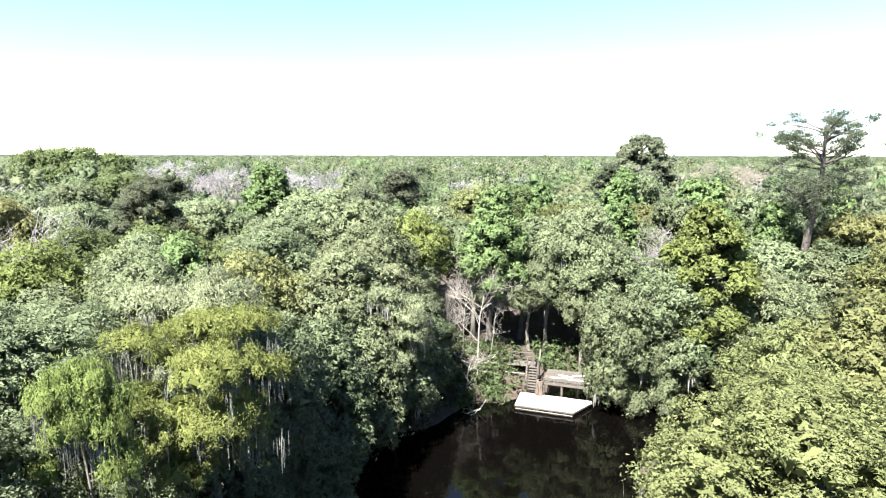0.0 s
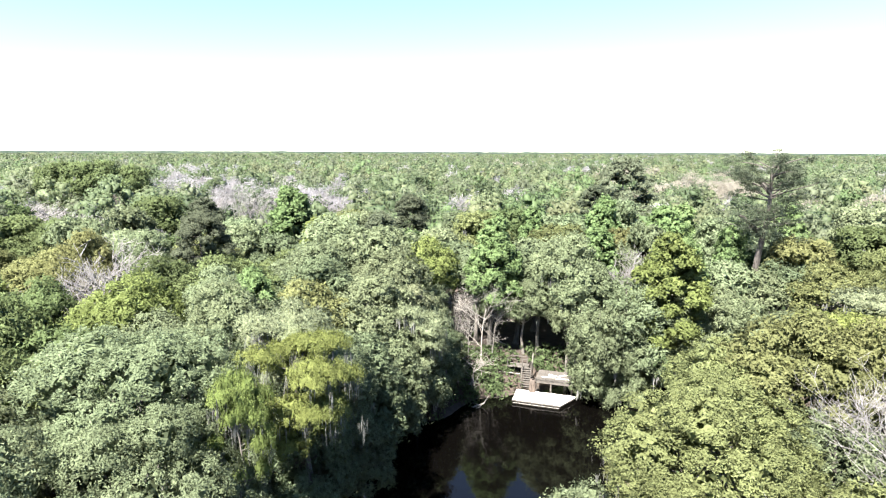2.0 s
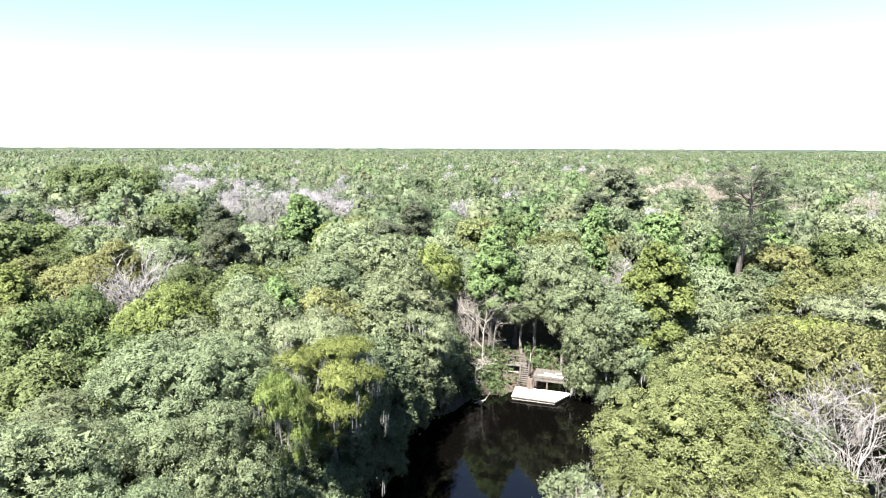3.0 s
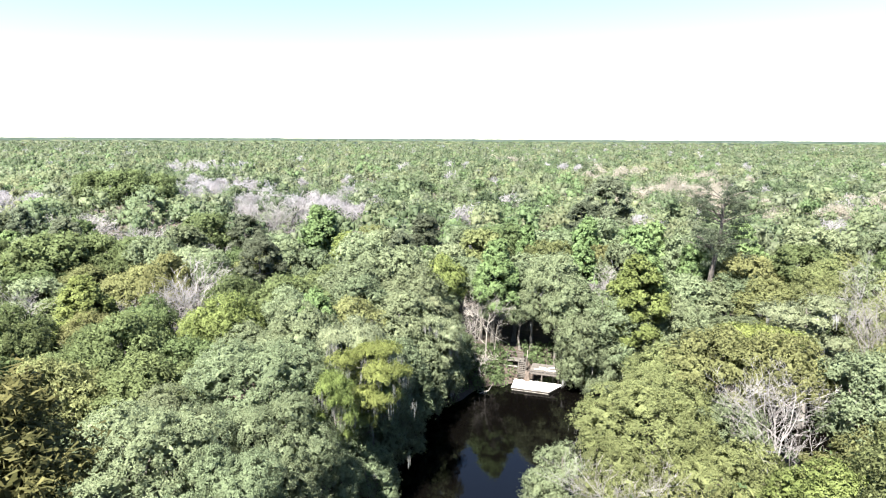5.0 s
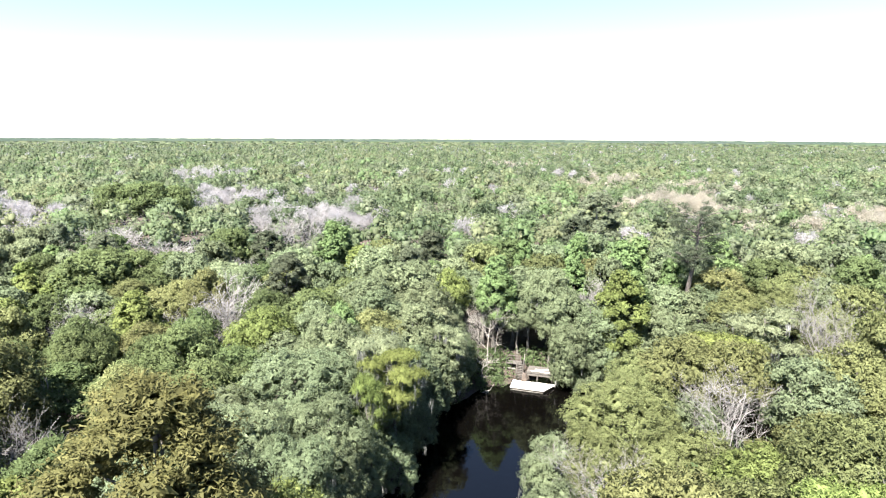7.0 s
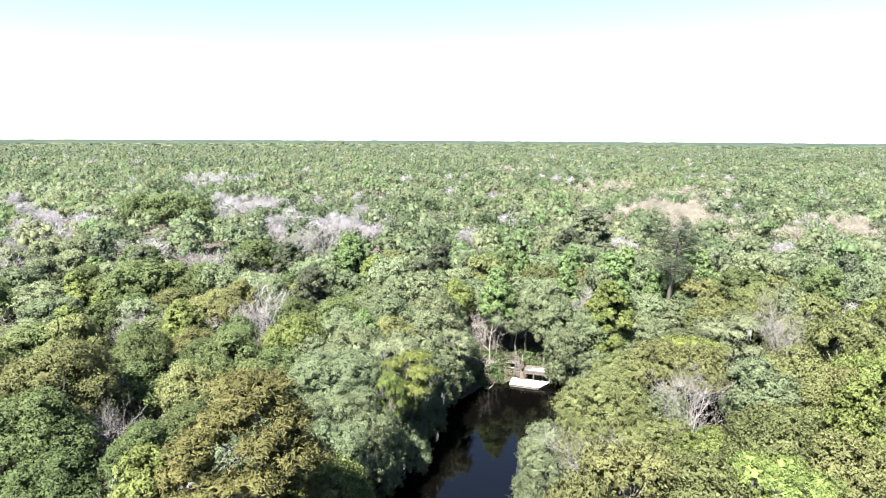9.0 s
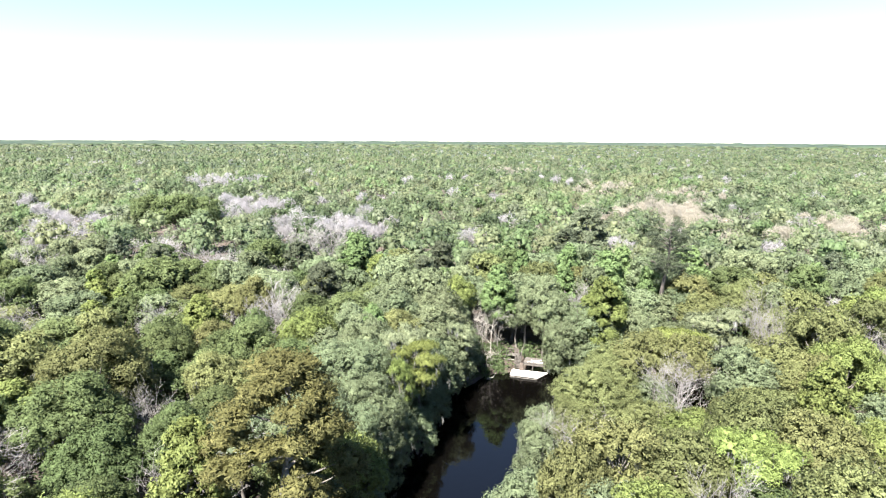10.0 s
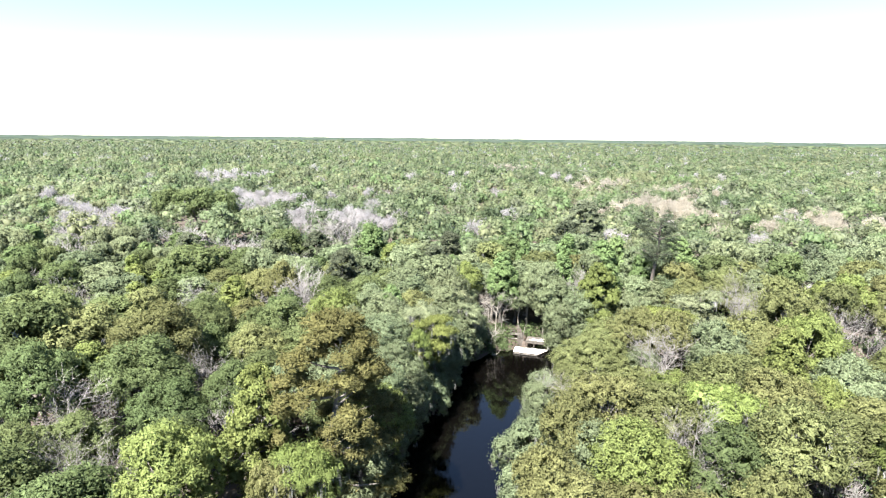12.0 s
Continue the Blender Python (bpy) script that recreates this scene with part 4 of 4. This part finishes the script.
part("rim_joist", block(0.05, 3.3, 0.24, "rim_joist", TIMBER), None, deck, "", pose(4.28, 1.65, -0.15))
part("toe_rail", block(4.3, 0.14, 0.04, "toe_rail", TIMBER), None, deck, "flat weathered rail", pose(2.1, -0.04, 0.34))
for k in range(5):
    part("rail_post", block(0.09, 0.09, 0.34, "rail_post", TIMBER), None, deck, "", pose(0.1 + k * 1.02, -0.02, 0.16))
for u, v in ((0.12, 0.1), (1.75, 0.1), (4.1, 0.1), (0.12, 3.1), (4.1, 3.1)):
    leg = Geo()
    leg.tube([(0, 0, -2.4), (0, 0, -1.2), (0.01, 0, -0.03)], [0.10, 0.10, 0.09], 10)
    part("post", leg, TIMBER, deck, "", pose(u, v, 0))
for k, (u, v, a) in enumerate(((1.3, 1.2, 8), (1.9, 1.7, -14), (2.9, 1.1, 4), (3.2, 2.2, 22))):
    ob = tagged(new("loose_plank", block(1.5, 0.16, 0.04, "loose_plank", PLANK)), "loose pale plank lying on the deck", "plank", "planks on the deck")
    ob.matrix_basis = deck.matrix_basis @ pose(u, v, 0.045 + 0.042 * (k % 2), 0, 0, a)

stairs = tagged(new("wooden_stairs"), "grey wooden steps leading from dock up the bank", "stairs")
stairs.matrix_basis = pose(6.05, 54.45, 0.47, 0, 0, -10)
for k in range(9):
    part("tread", block(0.98, 0.27, 0.045, "tread", TIMBER), None, stairs, "", pose(0, k * 0.255 + 0.13, 0.15 + k * 0.178))
for s in (-0.52, 0.52):
    g = Geo()
    g.add([(s - 0.03, 0, 0), (s + 0.03, 0, 0), (s + 0.03, 2.35, 1.56), (s - 0.03, 2.35, 1.56), (s - 0.03, 0, 0.24), (s + 0.03, 0, 0.24), (s + 0.03, 2.35, 1.80), (s - 0.03, 2.35, 1.80)],
          [(0, 1, 5, 4), (1, 2, 6, 5), (2, 3, 7, 6), (3, 0, 4, 7), (4, 5, 6, 7), (0, 3, 2, 1)])
    part("stringer", g, TIMBER, stairs)
    for v, z in ((0.1, 0.1), (2.2, 1.5)):
        part("handrail_post", block(0.08, 0.08, 1.0, "handrail_post", TIMBER), None, stairs, "", pose(s * 1.02, v, z + 0.5))
    g = Geo()
    g.tube([(s * 1.02, 0.0, 1.02), (s * 1.02, 2.3, 2.52)], [0.045, 0.045], 6)
    part("handrail", g, TIMBER, stairs)

landing = tagged(new("wooden_landing"), "dark weathered landing beside the head of stairs", "landing")
landing.matrix_basis = pose(5.4, 57.6, 2.05, 0, 0, -10)
for i in range(10):
    part("board", block(2.6, 0.14, 0.04, "board", TIMBER), None, landing, "", pose(0.1, -0.65 + i * 0.147, 0))
for u in (-1.1, 1.2):
    for v in (-0.6, 0.6):
        part("post", block(0.1, 0.1, 2.6, "post", TIMBER), None, landing, "", pose(u, v, -0.35))
for z in (0.5, 0.9):
    part("rail", block(2.4, 0.05, 0.09, "rail", TIMBER), None, landing, "", pose(0.05, 0.66, z))

pole = Geo()
pole.tube([(0, 0, -1.0), (0, 0, 0.8), (0.02, 0, 1.9), (0.02, 0, 1.93)], [0.065, 0.06, 0.055, 0.02], 10)
pole_ob = tagged(new("mooring_post", pole.mesh("mooring_post", DEADWOOD, True)), "pale upright timber post beside the stairs", "post")
pole_ob.location = (7.15, 56.9, 1.9)

# a rooty stump under the corner of the deck
rrng = np.random.default_rng(17)
stump = Geo()
stump.tube([(0, 0, -1.0), (0.05, 0.02, 0.3), (-0.04, 0.05, 0.9), (0.02, 0.0, 1.45), (0.02, 0.0, 1.5)], [0.42, 0.36, 0.30, 0.34, 0.16], 11)
for k in range(16):
    a, b = rrng.random() * 6.283, rrng.uniform(0.25, 0.42)
    x, y = math.cos(a) * b, math.sin(a) * b
    stump.tube([(x, y, rrng.uniform(0.9, 1.5)), (x * 1.15, y * 1.15, 0.6), (x * 1.1 + rrng.normal() * 0.08, y * 1.1, 0.1), (x * 1.7, y * 1.7, -0.7)], [0.05, 0.045, 0.05, 0.03], 5)
stump_ob = tagged(new("tree_stump", stump.mesh("tree_stump", STUMP, True)), "brown rooty stump beside the wooden stairs", "stump")
stump_ob.location = (6.85, 53.75, 0.35)

drift = Geo()
drift.tube([(-0.9, -0.2, -0.15), (-0.2, 0.0, 0.10), (0.5, 0.2, 0.22), (1.0, 0.55, 0.9), (1.05, 0.6, 1.0)], [0.06, 0.09, 0.08, 0.04, 0.02], 7)
drift.tube([(-0.1, 0, 0.1), (-0.4, 0.35, 0.2), (-0.9, 0.45, 0.15)], [0.06, 0.04, 0.02], 6)
drift.tube([(0.3, 0.1, 0.2), (0.1, -0.4, 0.12), (-0.3, -0.6, 0.05)], [0.05, 0.04, 0.02], 6)
dob = tagged(new("driftwood", drift.mesh("driftwood", DEADWOOD, True)), "bleached driftwood branch lying in the shallows", "driftwood")
dob.location = (0.7, 50.3, 0.05)


# ---- fallen branches on the bank ----
brng = np.random.default_rng(61)
for k in range(16):
    x, y = brng.uniform(-5, 4.2), brng.uniform(54.5, 64)
    stick = Geo()
    long, a = brng.uniform(1.2, 3.4), brng.random() * 3.14
    way = np.array((math.cos(a), math.sin(a), 0.0))
    side = np.array((-way[1], way[0], 0.35))
    stick.tube([-way * long / 2, side * 0.1, way * long / 2 + (0, 0, 0.12)], [0.07, 0.055, 0.02], 6)
    for f in (0.1, 0.45, 0.7):
        b = way * long * (f - 0.3)
        stick.tube([b, b + side * 0.3 + way * 0.25, b + side * 0.55 + way * 0.6], [0.035, 0.025, 0.01], 5)
    ob = tagged(new("fallen_branch", stick.mesh("fallen_branch", DEADWOOD, True)), "bleached fallen branch lying on leaf litter", "branch", "branches on the bank")
    ob.location = (x, y, float(ground_height(x, y)) + 0.07)


# ---- a house among the trees ----
def house(x, y, turn):
    ob = tagged(new("house"), "small pale-roofed house half hidden in the forest", "house")
    ob.matrix_basis = pose(x, y, float(ground_height(x, y)), 0, 0, turn)
    g = Geo()
    g.box((-5, -3.5, 0), (5, 3.5, 5.0))
    part("wall", g, WALLS, ob)
    g = Geo()
    g.add([(-5.5, -4.1, 4.9), (5.5, -4.1, 4.9), (5.5, 0, 7.4), (-5.5, 0, 7.4), (-5.5, 4.1, 4.9), (5.5, 4.1, 4.9), (-5.5, -4.1, 4.75), (5.5, -4.1, 4.75), (-5.5, 4.1, 4.75), (5.5, 4.1, 4.75), (-5.5, 0, 7.2), (5.5, 0, 7.2)],
          [(0, 1, 2, 3), (3, 2, 5, 4), (6, 7, 1, 0), (8, 4, 5, 9), (6, 10, 11, 7), (10, 8, 9, 11), (0, 3, 10, 6), (3, 4, 8, 10), (1, 7, 11, 2), (2, 11, 9, 5)])
    part("roof", g, ROOFING, ob)


house(24.5, 204, 12)
house(103.0, 87.0, -20)
